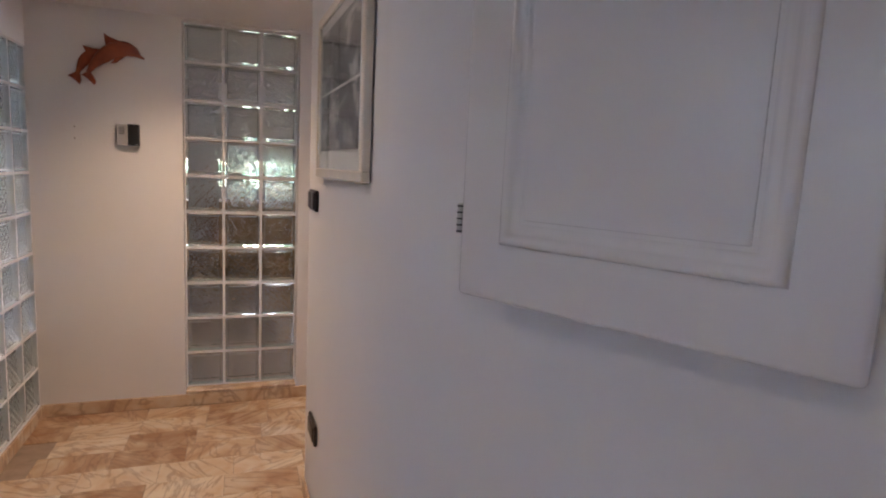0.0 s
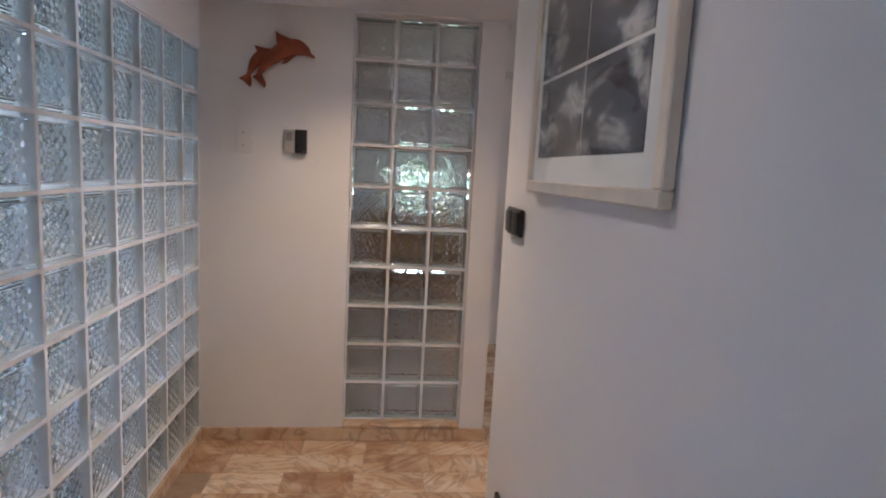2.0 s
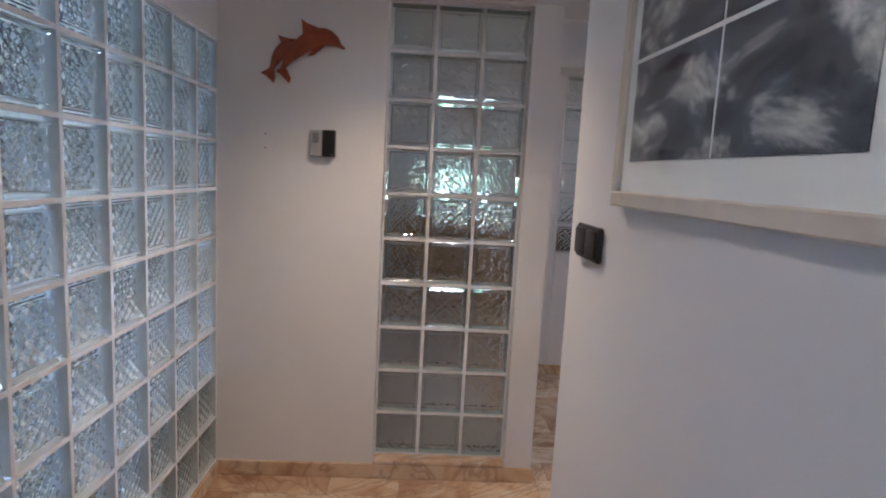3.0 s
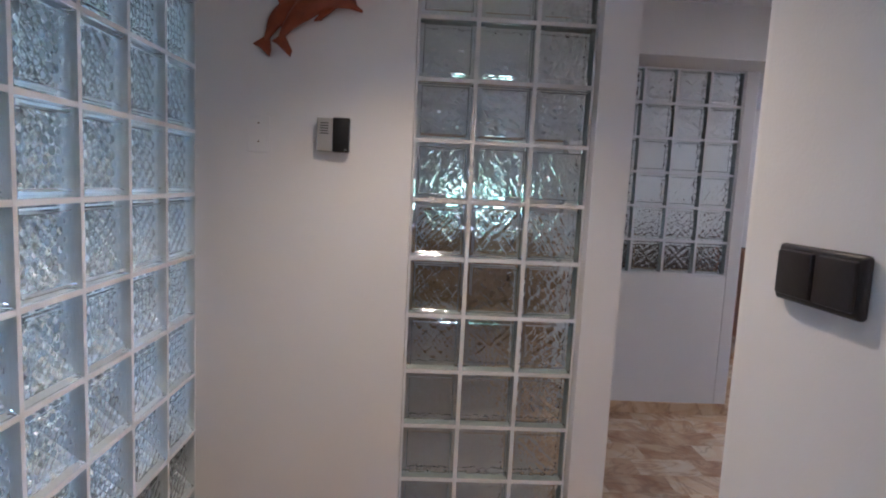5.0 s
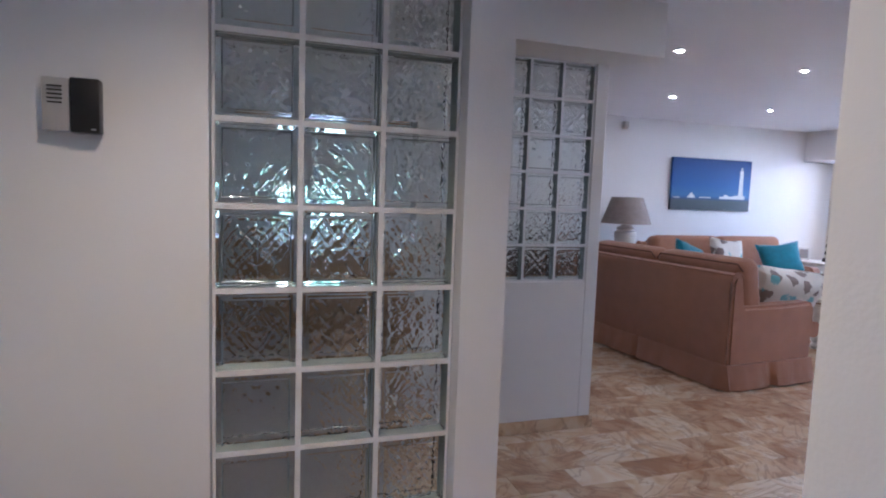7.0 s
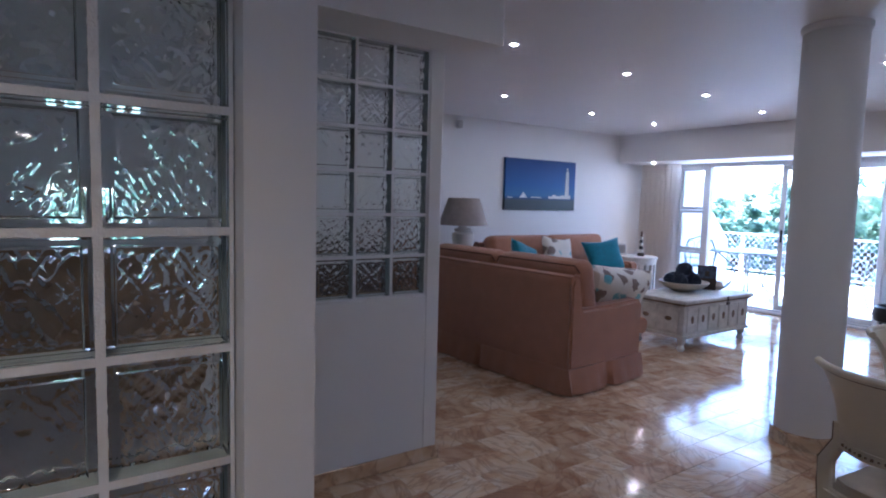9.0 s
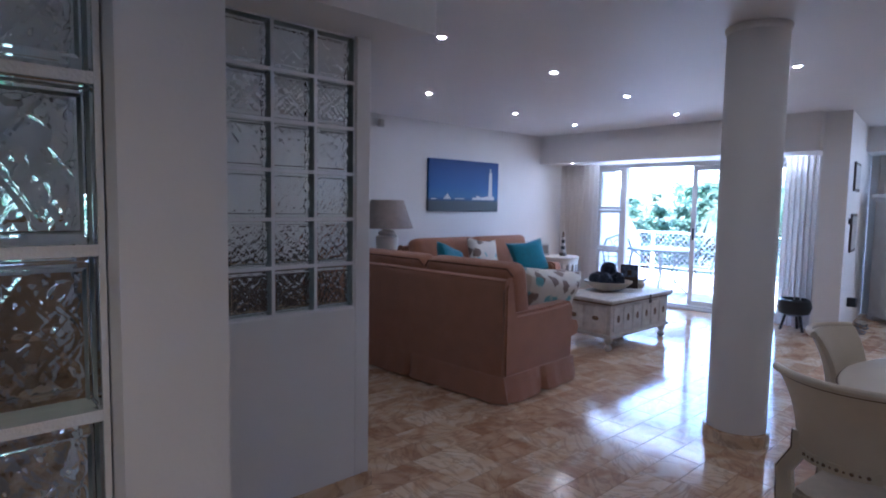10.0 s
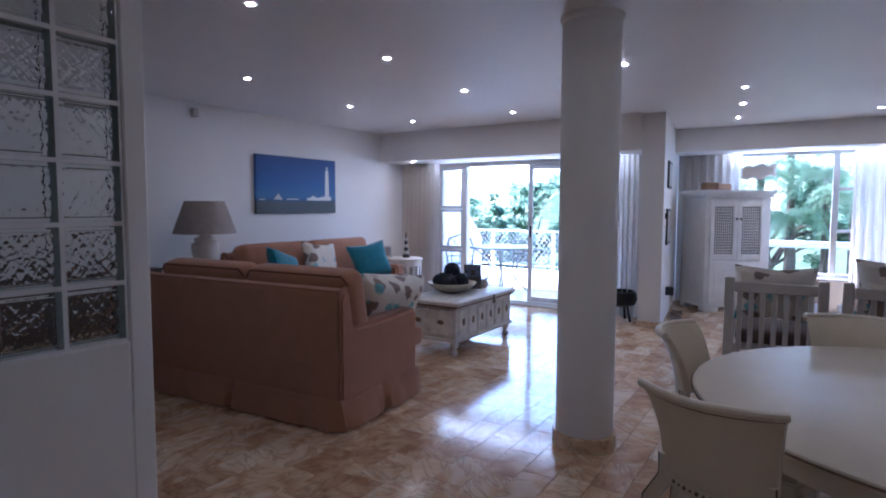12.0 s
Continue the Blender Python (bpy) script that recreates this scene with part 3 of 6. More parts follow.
def block_panel(name, label, origin, axis, cols, rows, pitch, high, mesh, deep, size, coat):
    """Glass blocks in white mortar. origin: the lowest corner of the front face."""
    panel = tagged(new(name), label, "glass block panel", kind="structure")
    bm = bmesh.new()
    ox, oy, oz = origin
    g = (high - size) / 2
    wide = (pitch - 2 * g) / size
    for c in range(cols + 1):
        a = c * pitch
        w0, w1 = (a - g if c else a), (a + g if c < cols else a)
        if axis == "y":
            box(bm, (ox + w0 - 0.0005, oy - 0.0015, oz), (ox + w1 + 0.0005, oy + deep + 0.0015, oz + rows * high))
        else:
            box(bm, (ox - deep - 0.0015, oy + w0 - 0.0005, oz), (ox + 0.0015, oy + w1 + 0.0005, oz + rows * high))
    for r in range(rows + 1):
        a = r * high
        w0, w1 = (a - g if r else a), (a + g if r < rows else a)
        if axis == "y":
            box(bm, (ox, oy - 0.0012, oz + w0 - 0.0005), (ox + cols * pitch, oy + deep + 0.0012, oz + w1 + 0.0005))
        else:
            box(bm, (ox - deep - 0.0012, oy, oz + w0 - 0.0005), (ox + 0.0012, oy + cols * pitch, oz + w1 + 0.0005))
    joints = part("mortar", bm, M_MORTAR, panel, smooth=False)
    joints.data.materials.append(coat)
    for f in joints.data.polygons:
        if abs(f.normal.y if axis == "y" else f.normal.x) < 0.5:
            f.material_index = 1
    for c in range(cols):
        for r in range(rows):
            u, v = (c + 0.5) * pitch, (r + 0.5) * high
            ob = new("glass_block", mesh)
            ob.parent = panel
            ob.location = (ox + u, oy + deep / 2, oz + v) if axis == "y" else (ox - deep / 2, oy + u, oz + v)
            ob.scale = (wide, 1, 1) if axis == "y" else (1, wide, 1)
            ob.visible_shadow = False
    return panel


B_WAVE = block_mesh("y", 0.186, 0.078)
B_WAVE.materials.append(M_WAVE)
B_LAT = block_mesh("x", 0.189, 0.078)
B_LAT.materials.append(M_LATTICE)
block_panel("window_1", "column of clear wavy glass blocks in white mortar", (PX0 + 0.003, 3.497, PZ0 + 0.0005), "y", 3, 10, 0.1972, 0.1988, B_WAVE, 0.078, 0.186, M_BLOCKEDGE)
block_panel("window_2", "glass block light set in the screen wall", (QX0 + 0.001, YQ + 0.012, QZ0 + 0.001), "y", 4, 6, 0.1957, 0.2005, B_WAVE, 0.078, 0.186, M_BLOCKEDGE)
block_panel("window_3", "wall of lattice patterned glass blocks lit by daylight", (XL - 0.006, YP - 0.001 - 21 * 0.2075, 0.065), "x", 21, 9, 0.2075, 0.2004, B_LAT, 0.078, 0.189, M_PALECOAT)

# ---------------------------------------------------------------- hall things
# hatch of a wall cupboard on the turned wall
HM = Matrix(((d.x, -0.891, 0, A.x), (d.y, -0.454, 0, A.y), (0, 0, 1, 0), (0, 0, 0, 1)))   # local x along the wall, y out of it
hatch = thing("wall_cupboard", "white gloss cupboard door with raised moulding on the hall wall", "cupboard", at=Matrix.Translation((0.0197, 0.0041, 0.0728)) @ Matrix.Scale(0.947, 4) @ HM)
bm = bmesh.new()
box(bm, (0.25, -0.050, 1.16), (0.86, 0.006, 1.94))
part("carcass", bm, M_GLOSS, hatch)
bm = bmesh.new()
box(bm, (0.243, 0.008, 1.15), (0.866, 0.030, 1.95), 0.010, 4)
door = part("door", bm, M_GLOSS, hatch)
bm = bmesh.new()
rings = []
for inset, h in ((0.0, 0.029), (0.002, 0.036), (0.007, 0.0405), (0.013, 0.041), (0.018, 0.038), (0.021, 0.034), (0.026, 0.0325), (0.031, 0.034), (0.036, 0.0325), (0.041, 0.029)):
    rings.append([bm.verts.new((x, h, z)) for x, z in ((0.338 + inset, 1.252 + inset), (0.778 - inset, 1.252 + inset), (0.778 - inset, 1.873 - inset), (0.338 + inset, 1.873 - inset))])
for a, b in zip(rings, rings[1:] + rings[:1]):
    for i in range(4):
        bm.faces.new((a[i], a[(i + 1) % 4], b[(i + 1) % 4], b[i]))
moulding = part("moulding", bm, M_GLOSS, door)
moulding.data.set_sharp_from_angle(angle=radians(60))
bm = bmesh.new()
box(bm, (0.384, 0.024, 1.298), (0.732, 0.0325, 1.827), 0.003, 2)
part("panel", bm, M_GLOSS, door)
bm = bmesh.new()
cyl(bm, 0.006, 0.006, 1.262, 1.316, 12, (0.238, 0.024))
part("hinge", bm, M_METAL, hatch, "small steel hinge")
bm = bmesh.new()
for k in range(5):
    cyl(bm, 0.0068, 0.0068, 1.264 + k * 0.0115, 1.267 + k * 0.0115, 12, (0.238, 0.024))
part("hinge_knuckle", bm, M_BLACK, hatch)

# framed photograph of breaking waves


def photo_material():
    m = bpy.data.materials.new("wave_photograph")
    m.use_nodes = True
    n, l = m.node_tree.nodes, m.node_tree.links
    p = n["Principled BSDF"]
    p.inputs["Roughness"].default_value = 0.5
    tc = n.new("ShaderNodeTexCoord")
    mp = n.new("ShaderNodeMapping")
    mp.inputs["Scale"].default_value = (1, 3.0, 6.0)
    mp.inputs["Rotation"].default_value = (radians(-14), 0, 0)
    l.new(tc.outputs["Object"], mp.inputs["Vector"])
    t = n.new("ShaderNodeTexNoise")
    t.inputs["Scale"].default_value, t.inputs["Detail"].default_value, t.inputs["Distortion"].default_value, t.inputs["Roughness"].default_value = 1.9, 10, 0.35, 0.62
    l.new(mp.outputs[0], t.inputs["Vector"])
    r = n.new("ShaderNodeValToRGB")
    e = r.color_ramp.elements
    e[0].position, e[0].color = 0.40, (0.022, 0.026, 0.04, 1)
    e[1].position, e[1].color = 0.64, (0.58, 0.57, 0.57, 1)
    mid = e.new(0.505)
    mid.color = (0.085, 0.09, 0.115, 1)
    l.new(t.outputs["Fac"], r.inputs["Fac"])
    l.new(r.outputs["Color"], p.inputs["Base Color"])
    return m


photo = thing("framed_photograph", "framed seascape photograph in a pale wooden frame on the wall", "picture", at=EM)
FY0, FY1, FZ0, FZ1 = 1.408, 2.09, 1.335, 1.84
bm = bmesh.new()
for lo, hi in (((0.607, FY0, FZ0), (0.629, FY1, FZ0 + 0.028)), ((0.607, FY0, FZ1 - 0.028), (0.629, FY1, FZ1)), ((0.607, FY0, FZ0 + 0.028), (0.629, FY0 + 0.028, FZ1 - 0.028)), ((0.607, FY1 - 0.028, FZ0 + 0.028), (0.629, FY1, FZ1 - 0.028))):
    box(bm, lo, hi, 0.003)
part("frame", bm, M_FRAMEW, photo)
bm = bmesh.new()
box(bm, (0.617, FY0 + 0.02, FZ0 + 0.02), (0.628, FY1 - 0.02, FZ1 - 0.02))
part("mount", bm, mat("paper_mount", (0.8, 0.78, 0.76), 0.8, vary=0.02), photo, "off-white paper mount")
M_PHOTO = photo_material()
iy0, iy1, iz0, iz1 = FY0 + 0.078, FY1 - 0.062, FZ0 + 0.082, FZ1 - 0.06
cy, cz = 1.752, 1.592
for lo, hi in (((iy0, iz0), (cy - 0.004, cz - 0.004)), ((cy + 0.004, iz0), (iy1, cz - 0.004)), ((iy0, cz + 0.004), (cy - 0.004, iz1)), ((cy + 0.004, cz + 0.004), (iy1, iz1))):
    bm = bmesh.new()
    box(bm, (0.6152, lo[0], lo[1]), (0.6168, hi[0], hi[1]))
    part("print", bm, M_PHOTO, photo, "grey seascape print")
bm = bmesh.new()
box(bm, (0.612, FY0 + 0.020, FZ0 + 0.020), (0.614, FY1 - 0.020, FZ1 - 0.020))
g = part("pane", bm, M_PICGLASS, photo, "clear picture glass")
g.visible_shadow = False

# switches
sw = thing("light_switch", "dark brown double rocker switch on the hall wall", "switch", at=EM @ pose(0, -0.012, 0))
bm = bmesh.new()
box(bm, (0.619, 2.182, 1.205), (0.632, 2.335, 1.282), 0.006, 3)
part("plate", bm, M_BROWNPL, sw)
for y0 in (2.190, 2.262):
    bm = bmesh.new()
    box(bm, (0.613, y0, 1.213), (0.622, y0 + 0.066, 1.274), 0.004, 2)
    part("rocker", bm, M_BROWNPL, sw)
so = thing("wall_socket", "dark brown socket plate low on the hall wall", "socket", at=EM)
bm = bmesh.new()
box(bm, (0.619, 2.10, 0.345), (0.632, 2.25, 0.425), 0.006, 3)
part("plate", bm, M_BROWNPL, so)
bm = bmesh.new()
box(bm, (0.615, 2.115, 0.357), (0.622, 2.235, 0.413), 0.003, 2)
part("cover", bm, M_BROWNPL, so)

# thermostat-like control and blanking plate
box_ctl = thing("control_box", "small black and silver control box on the white wall", "control")
bm = bmesh.new()
box(bm, (-0.172, YP - 0.034, 1.424), (-0.120, YP - 0.001, 1.532), 0.003, 2)
part("black_front", bm, M_BLACK, box_ctl)
bm = bmesh.new()
box(bm, (-0.222, YP - 0.028, 1.426), (-0.173, YP - 0.001, 1.530), 0.003, 2)
part("grille_front", bm, M_SILVER, box_ctl, "silver plastic half with slots")
bm = bmesh.new()
for k in range(5):
    box(bm, (-0.212, YP - 0.030, 1.512 - k * 0.008), (-0.186, YP - 0.0285, 1.515 - k * 0.008))
part("slot", bm, M_BLACK, box_ctl)
bm = bmesh.new()
box(bm, (-0.135, YP - 0.0355, 1.430), (-0.126, YP - 0.0345, 1.433))
part("mark", bm, M_SILVER, box_ctl)
bp = thing("blanking_plate", "white blanking plate with two screws", "plate")
bm = bmesh.new()
box(bm, (-0.448, YP - 0.004, 1.412), (-0.376, YP - 0.001, 1.528), 0.002, 1)
part("plate", bm, M_WALL, bp)
for z in (1.447, 1.505):
    bm = bmesh.new()
    cyl(bm, 0.003, 0.003, -0.0015, 0.0015, 10, m=pose(-0.412, YP - 0.0045, z, 90))
    part("screw", bm, M_RUB, bp)

# carved dolphins


def loft_body(bm, spine, width, thick, at):
    """A rounded body along a spine in the xz plane."""
    rings = []
    k = len(spine)
    fine = []
    for i in range((k - 1) * 4 + 1):
        a, u = divmod(i / 4, 1)
        a = int(a)
        if a >= k - 1:
            a, u = k - 2, 1.0
        p0, p1, p2, p3 = (spine[max(0, a - 1)], spine[a], spine[a + 1], spine[min(k - 1, a + 2)])
        q = [0.5 * (2 * p1[c] + (p2[c] - p0[c]) * u + (2 * p0[c] - 5 * p1[c] + 4 * p2[c] - p3[c]) * u * u + (3 * p1[c] - p0[c] - 3 * p2[c] + p3[c]) * u ** 3) for c in (0, 1)]
        fine.append((*q, width[a] * (1 - u) + width[a + 1] * u))
    for i, (x, z, w) in enumerate(fine):
        a, b = fine[max(0, i - 1)], fine[min(len(fine) - 1, i + 1)]
        t = Vector((b[0] - a[0], 0, b[1] - a[1])).normalized()
        nrm = Vector((-t.z, 0, t.x))
        ring = []
        for j in range(12):
            an = 2 * math.pi * j / 12
            ring.append(bm.verts.new(Vector(at) + Vector((x, 0, z)) + nrm * (w * math.cos(an)) + Vector((0, min(thick, w) * math.sin(an), 0))))
        rings.append(ring)
    for a, b in zip(rings, rings[1:]):
        for j in range(12):
            bm.faces.new((a[j], a[(j + 1) % 12], b[(j + 1) % 12], b[j]))
    bm.faces.new(list(reversed(rings[0])))
    bm.faces.new(rings[-1])


def fin(bm, pts, at, t=0.006):
    lo = [bm.verts.new((at[0] + x, at[1] - t, at[2] + z)) for x, z in pts]
    hi = [bm.verts.new((at[0] + x, at[1] + t, at[2] + z)) for x, z in pts]
    k = len(pts)
    bm.faces.new(lo)
    bm.faces.new(list(reversed(hi)))
    for i in range(k):
        bm.faces.new((lo[i], lo[(i + 1) % k], hi[(i + 1) % k], hi[i]))


bm = bmesh.new()
DA = (-0.240, YP - 0.026, 1.853)
loft_body(bm, [(0.150, 0.006), (0.128, 0.017), (0.105, 0.034), (0.065, 0.046), (0.015, 0.034), (-0.035, -0.002), (-0.075, -0.045), (-0.098, -0.080), (-0.102, -0.092)],
          [0.004, 0.009, 0.025, 0.037, 0.039, 0.033, 0.019, 0.010, 0.007], 0.022, DA)
fin(bm, [(-0.02, 0.055), (-0.026, 0.112), (-0.006, 0.098), (0.045, 0.080)], DA)
fin(bm, [(0.03, 0.005), (0.0, -0.030), (0.022, -0.026), (0.065, 0.010)], DA)
fin(bm, [(-0.105, -0.082), (-0.128, -0.098), (-0.112, -0.106), (-0.072, -0.142), (-0.066, -0.122), (-0.088, -0.078)], DA)
DB = (DA[0], YP - 0.013, DA[2])
loft_body(bm, [(-0.02, 0.0), (-0.06, 0.006), (-0.095, -0.006), (-0.122, -0.034), (-0.14, -0.070), (-0.15, -0.092)], [0.028, 0.031, 0.030, 0.024, 0.013, 0.007], 0.012, DB)
fin(bm, [(-0.105, 0.008), (-0.122, 0.046), (-0.100, 0.040), (-0.062, 0.034)], DB)
fin(bm, [(-0.152, -0.082), (-0.19, -0.106), (-0.168, -0.116), (-0.140, -0.142), (-0.134, -0.122), (-0.138, -0.08)], DB)
tagged(link("dolphin_carving", bm, M_WOOD), "carved orange wooden pair of leaping dolphins", "wall ornament")

# ceiling downlights


def downlight(x, y, z, label="small round recessed ceiling light, lit", lamp=M_LAMP):
    ob = thing("downlight", label, "ceiling light", "recessed ceiling lights", pose(x, y, z))
    bm = bmesh.new()
    lathe(bm, [(0.0205, -0.004), (0.034, -0.005), (0.037, -0.001), (0.0205, -0.001)], 28, caps=False)
    part("rim", bm, M_ALU, ob)
    bm = bmesh.new()
    cyl(bm, 0.020, 0.020, -0.0035, -0.0012, 24)
    part("lamp", bm, lamp, ob)
    return ob


first = downlight(4.11, 5.467, H_ROOM)
# (2.6, 3.75), (2.5, 2.5), (3.75, 2.55) are unseen, added to warm the dining side
for x, y in ((5.338, 5.567), (5.426, 6.975), (4.015, 6.806), (6.612, 5.713), (6.606, 7.022), (5.126, 4.122), (6.46, 3.466), (7.306, 3.561), (8.253, 3.691), (2.9, 5.39), (2.6, 3.75), (2.5, 2.5), (3.75, 2.55), (8.275, 2.393)):
    copy_thing(first, pose(x, y, H_ROOM))
copy_thing(first, pose(7.45, 7.62, 1.955))
hall_first = downlight(0.16, 2.8, H_HALL, lamp=M_LAMP_HALL)
for y in (1.55, -0.05):
    copy_thing(hall_first, pose(0.02, y, H_HALL))
sensor = thing("alarm_sensor", "small white alarm sensor under the ceiling", "sensor")
bm = bmesh.new()
box(bm, (4.40, YA - 0.06, 2.20), (4.46, YA - 0.001, 2.29), 0.012, 2)
part("housing", bm, M_GREYWOOD, sensor)

# ---------------------------------------------------------------- living room


def skirt(bm, lo, hi, z1, flare=0.02, step=0.03, seed=0):
    """A cloth valance round a base from lo to hi, from the floor to z1, with soft folds and corner pleats."""
    rnd = random.Random(seed)
    (x0, y0), (x1, y1) = lo, hi
    ring = []
    for (ax, ay), (bx, by), (nx, ny) in (((x0, y0), (x1, y0), (0, -1)), ((x1, y0), (x1, y1), (1, 0)), ((x1, y1), (x0, y1), (0, 1)), ((x0, y1), (x0, y0), (-1, 0))):
        k = max(4, int(math.hypot(bx - ax, by - ay) / step))
        ph = rnd.random() * 6
        for i in range(k):
            u = i / k
            fold = 0.006 * math.sin(u * k * 0.55 + ph) + 0.004 * math.sin(u * k * 1.3 + 2 * ph)
            if i == 1 or i == k - 1:
                fold -= 0.018
            if abs(u - 0.5) < 0.6 / k:
                fold -= 0.04
            ring.append((ax + (bx - ax) * u, ay + (by - ay) * u, nx, ny, fold))
    rows = []
    for f in (1.0, 0.6, 0.3, 0.0):
        rows.append([bm.verts.new((x + nx * (flare * (1 - f) + fold * (1.15 - f)), y + ny * (flare * (1 - f) + fold * (1.15 - f)), 0.012 + (z1 - 0.012) * f)) for x, y, nx, ny, fold in ring])
    n = len(ring)
    for a, b in zip(rows, rows[1:]):
        for i in range(n):
            bm.faces.new((a[i], a[(i + 1) % n], b[(i + 1) % n], b[i]))
    bm.faces.new(rows[0])
    bm.faces.new(list(reversed(rows[-1])))


def sofa(label, at, length, seats):
    """Local: back along x at y = 0, front towards -y... the seat faces +y; x from 0 to length."""
    s = thing("sofa", label, "sofa", at=at)
    D = 0.93
    bm = bmesh.new()
    box(bm, (0.03, 0.03, 0.16), (length - 0.03, D - 0.06, 0.32), 0.02, 2)
    part("base", bm, M_SOFA, s)
    bm = bmesh.new()
    skirt(bm, (-0.004, -0.004), (length + 0.004, D - 0.05), 0.185, 0.045, seed=int(length * 10))
    part("valance", bm, M_SOFA, s, "pleated cloth valance")
    bm = bmesh.new()
    prof = [(0.0, 0.165), (0.0, 0.785), (0.006, 0.815), (0.022, 0.838), (0.05, 0.848), (0.08, 0.842), (0.105, 0.815), (0.14, 0.60), (0.15, 0.165)]
    vs = prism(bm, prof, 0.012, length - 0.012, Matrix(((0, 0, 1, 0), (1, 0, 0, 0), (0, 1, 0, 0), (0, 0, 0, 1))))
    part("backrest", bm, M_SOFA, s)
    bm = bmesh.new()
    for x in (0.012, length - 0.012):
        pts = [(x, 0.004, 0.17), (x, 0.0, 0.785), (x, 0.008, 0.82), (x, 0.024, 0.842), (x, 0.05, 0.852), (x, 0.082, 0.845), (x, 0.11, 0.81), (x, 0.135, 0.66)]
        sweep(bm, pts, 0.006, 6)
    sweep(bm, [(0.012, 0.012, 0.834), (length - 0.012, 0.012, 0.834)], 0.006, 6)
    part("piping", bm, M_SOFA, s)
    for x0 in (0.0, length - 0.16):
        bm = bmesh.new()
        aprof = [(0.004, 0.165), (0.002, 0.765), (0.010, 0.805), (0.030, 0.832), (0.058, 0.838), (0.088, 0.825), (0.105, 0.79), (0.125, 0.67), (0.155, 0.605), (0.5, 0.604), (D - 0.11, 0.618), (D - 0.07, 0.605), (D - 0.052, 0.57), (D - 0.06, 0.165)]
        vs = prism(bm, aprof, x0, x0 + 0.16, Matrix(((0, 0, 1, 0), (1, 0, 0, 0), (0, 1, 0, 0), (0, 0, 0, 1))))
        bmesh.ops.bevel(bm, geom=[e for e in bm.edges if abs((e.verts[0].co - e.verts[1].co).x) < 1e-4], offset=0.025, segments=3, affect="EDGES")
        arm = part("arm", bm, M_SOFA, s)
        bm = bmesh.new()
        cyl(bm, 0.062, 0.062, x0 + 0.004, x0 + 0.156, 20, m=Matrix(((0, 0, 1, 0), (1, 0, 0, D - 0.035), (0, 1, 0, 0.40), (0, 0, 0, 1))))
        part("arm_roll", bm, M_SOFA, arm)
    w = (length - 0.34) / seats
    for k in range(seats):
        x0 = 0.17 + k * w
        bm = bmesh.new()
        box(bm, (x0 + 0.004, 0.21, 0.32), (x0 + w - 0.004, D - 0.02, 0.465), 0.045, 3)
        part("seat_cushion", bm, M_SOFA, s)
        bm = bmesh.new()
        wb = (length - 0.07) / seats
        xb = 0.035 + (k + 0.5) * wb
        box(bm, (-wb / 2 + 0.004, -0.105, -0.255), (wb / 2 - 0.004, 0.105, 0.255), 0.075, 5, m=pose(xb, 0.255, 0.685, 11, 0, 0))
        bk = part("back_cushion", bm, M_SOFA, s)
        bm = bmesh.new()
        mm = pose(xb, 0.255, 0.685, 11, 0, 0)
        pts = [mm @ Vector((u * (wb / 2 - 0.012), -0.080, 0.238 - 0.05 * max(0, abs(u) - 0.9) / 0.1)) for u in (-1, -0.95, -0.9, -0.4, 0, 0.4, 0.9, 0.95, 1)]
        sweep(bm, pts, 0.006, 6)
        part("piping", bm, M_PIPE, bk, "dark corded edge")
    return s


# its back towards the hall: local x runs along -y of the room
sofa("terracotta linen sofa with its back to the hall, pleated valance", pose(3.232, 7.05, 0, 0, 0, -85.8), 1.82, 2)
sofa("terracotta linen sofa against the living room wall", pose(6.66, 8.06, 0, 0, 0, 180), 2.02, 2)


def cushion(label, material, w, h, t, at):
    bm = bmesh.new()
    pillow(bm, w, h, t)
    ob = tagged(link("cushion", bm, material), label, "cushion", "scatter cushions")
    ob.matrix_basis = at
    return ob


cushion("turquoise scatter cushion leaning on the far sofa", M_TEAL, 0.52, 0.34, 0.15, pose(5.02, 7.53, 0.70, -22, 18, 12))
cushion("floral scatter cushion with grey and turquoise blooms", M_FLORAL, 0.46, 0.44, 0.15, pose(5.57, 7.55, 0.72, -20, 6, -6))
cushion("turquoise scatter cushion at the sofa's arm", M_TEAL, 0.52, 0.46, 0.16, pose(6.32, 7.46, 0.675, -24, -8, -22))
cushion("floral bolster cushion on the sofa seat", M_FLORAL, 0.80, 0.40, 0.27, pose(4.14, 5.52, 0.665, 24, 6, 3))

# canvas of a lighthouse by the sea


def canvas_material(name, stops):
    m = bpy.data.materials.new(name)
    m.use_nodes = True
    n, l = m.node_tree.nodes, m.node_tree.links
    p = n["Principled BSDF"]
    p.inputs["Roughness"].default_value = 0.55
    tc = n.new("ShaderNodeTexCoord")
    sp = n.new("ShaderNodeSeparateXYZ")
    l.new(tc.outputs["Generated"], sp.inputs[0])
    r = n.new("ShaderNodeValToRGB")
    e = r.color_ramp.elements
    e[0].position, e[0].color = stops[0][0], (*stops[0][1], 1)
    e[1].position, e[1].color = stops[-1][0], (*stops[-1][1], 1)
    for pos, col in stops[1:-1]:
        x = e.new(pos)
        x.color = (*col, 1)
    nz = n.new("ShaderNodeTexNoise")
    nz.inputs["Scale"].default_value = 30
    ad = n.new("ShaderNodeMath")
    ad.operation = "MULTIPLY_ADD"
    ad.inputs[1].default_value = 0.03
    l.new(nz.outputs["Fac"], ad.inputs[0])
    l.new(sp.outputs["Z"], ad.inputs[2])
    l.new(ad.outputs[0], r.inputs["Fac"])
    l.new(r.outputs["Color"], p.inputs["Base Color"])
    return m


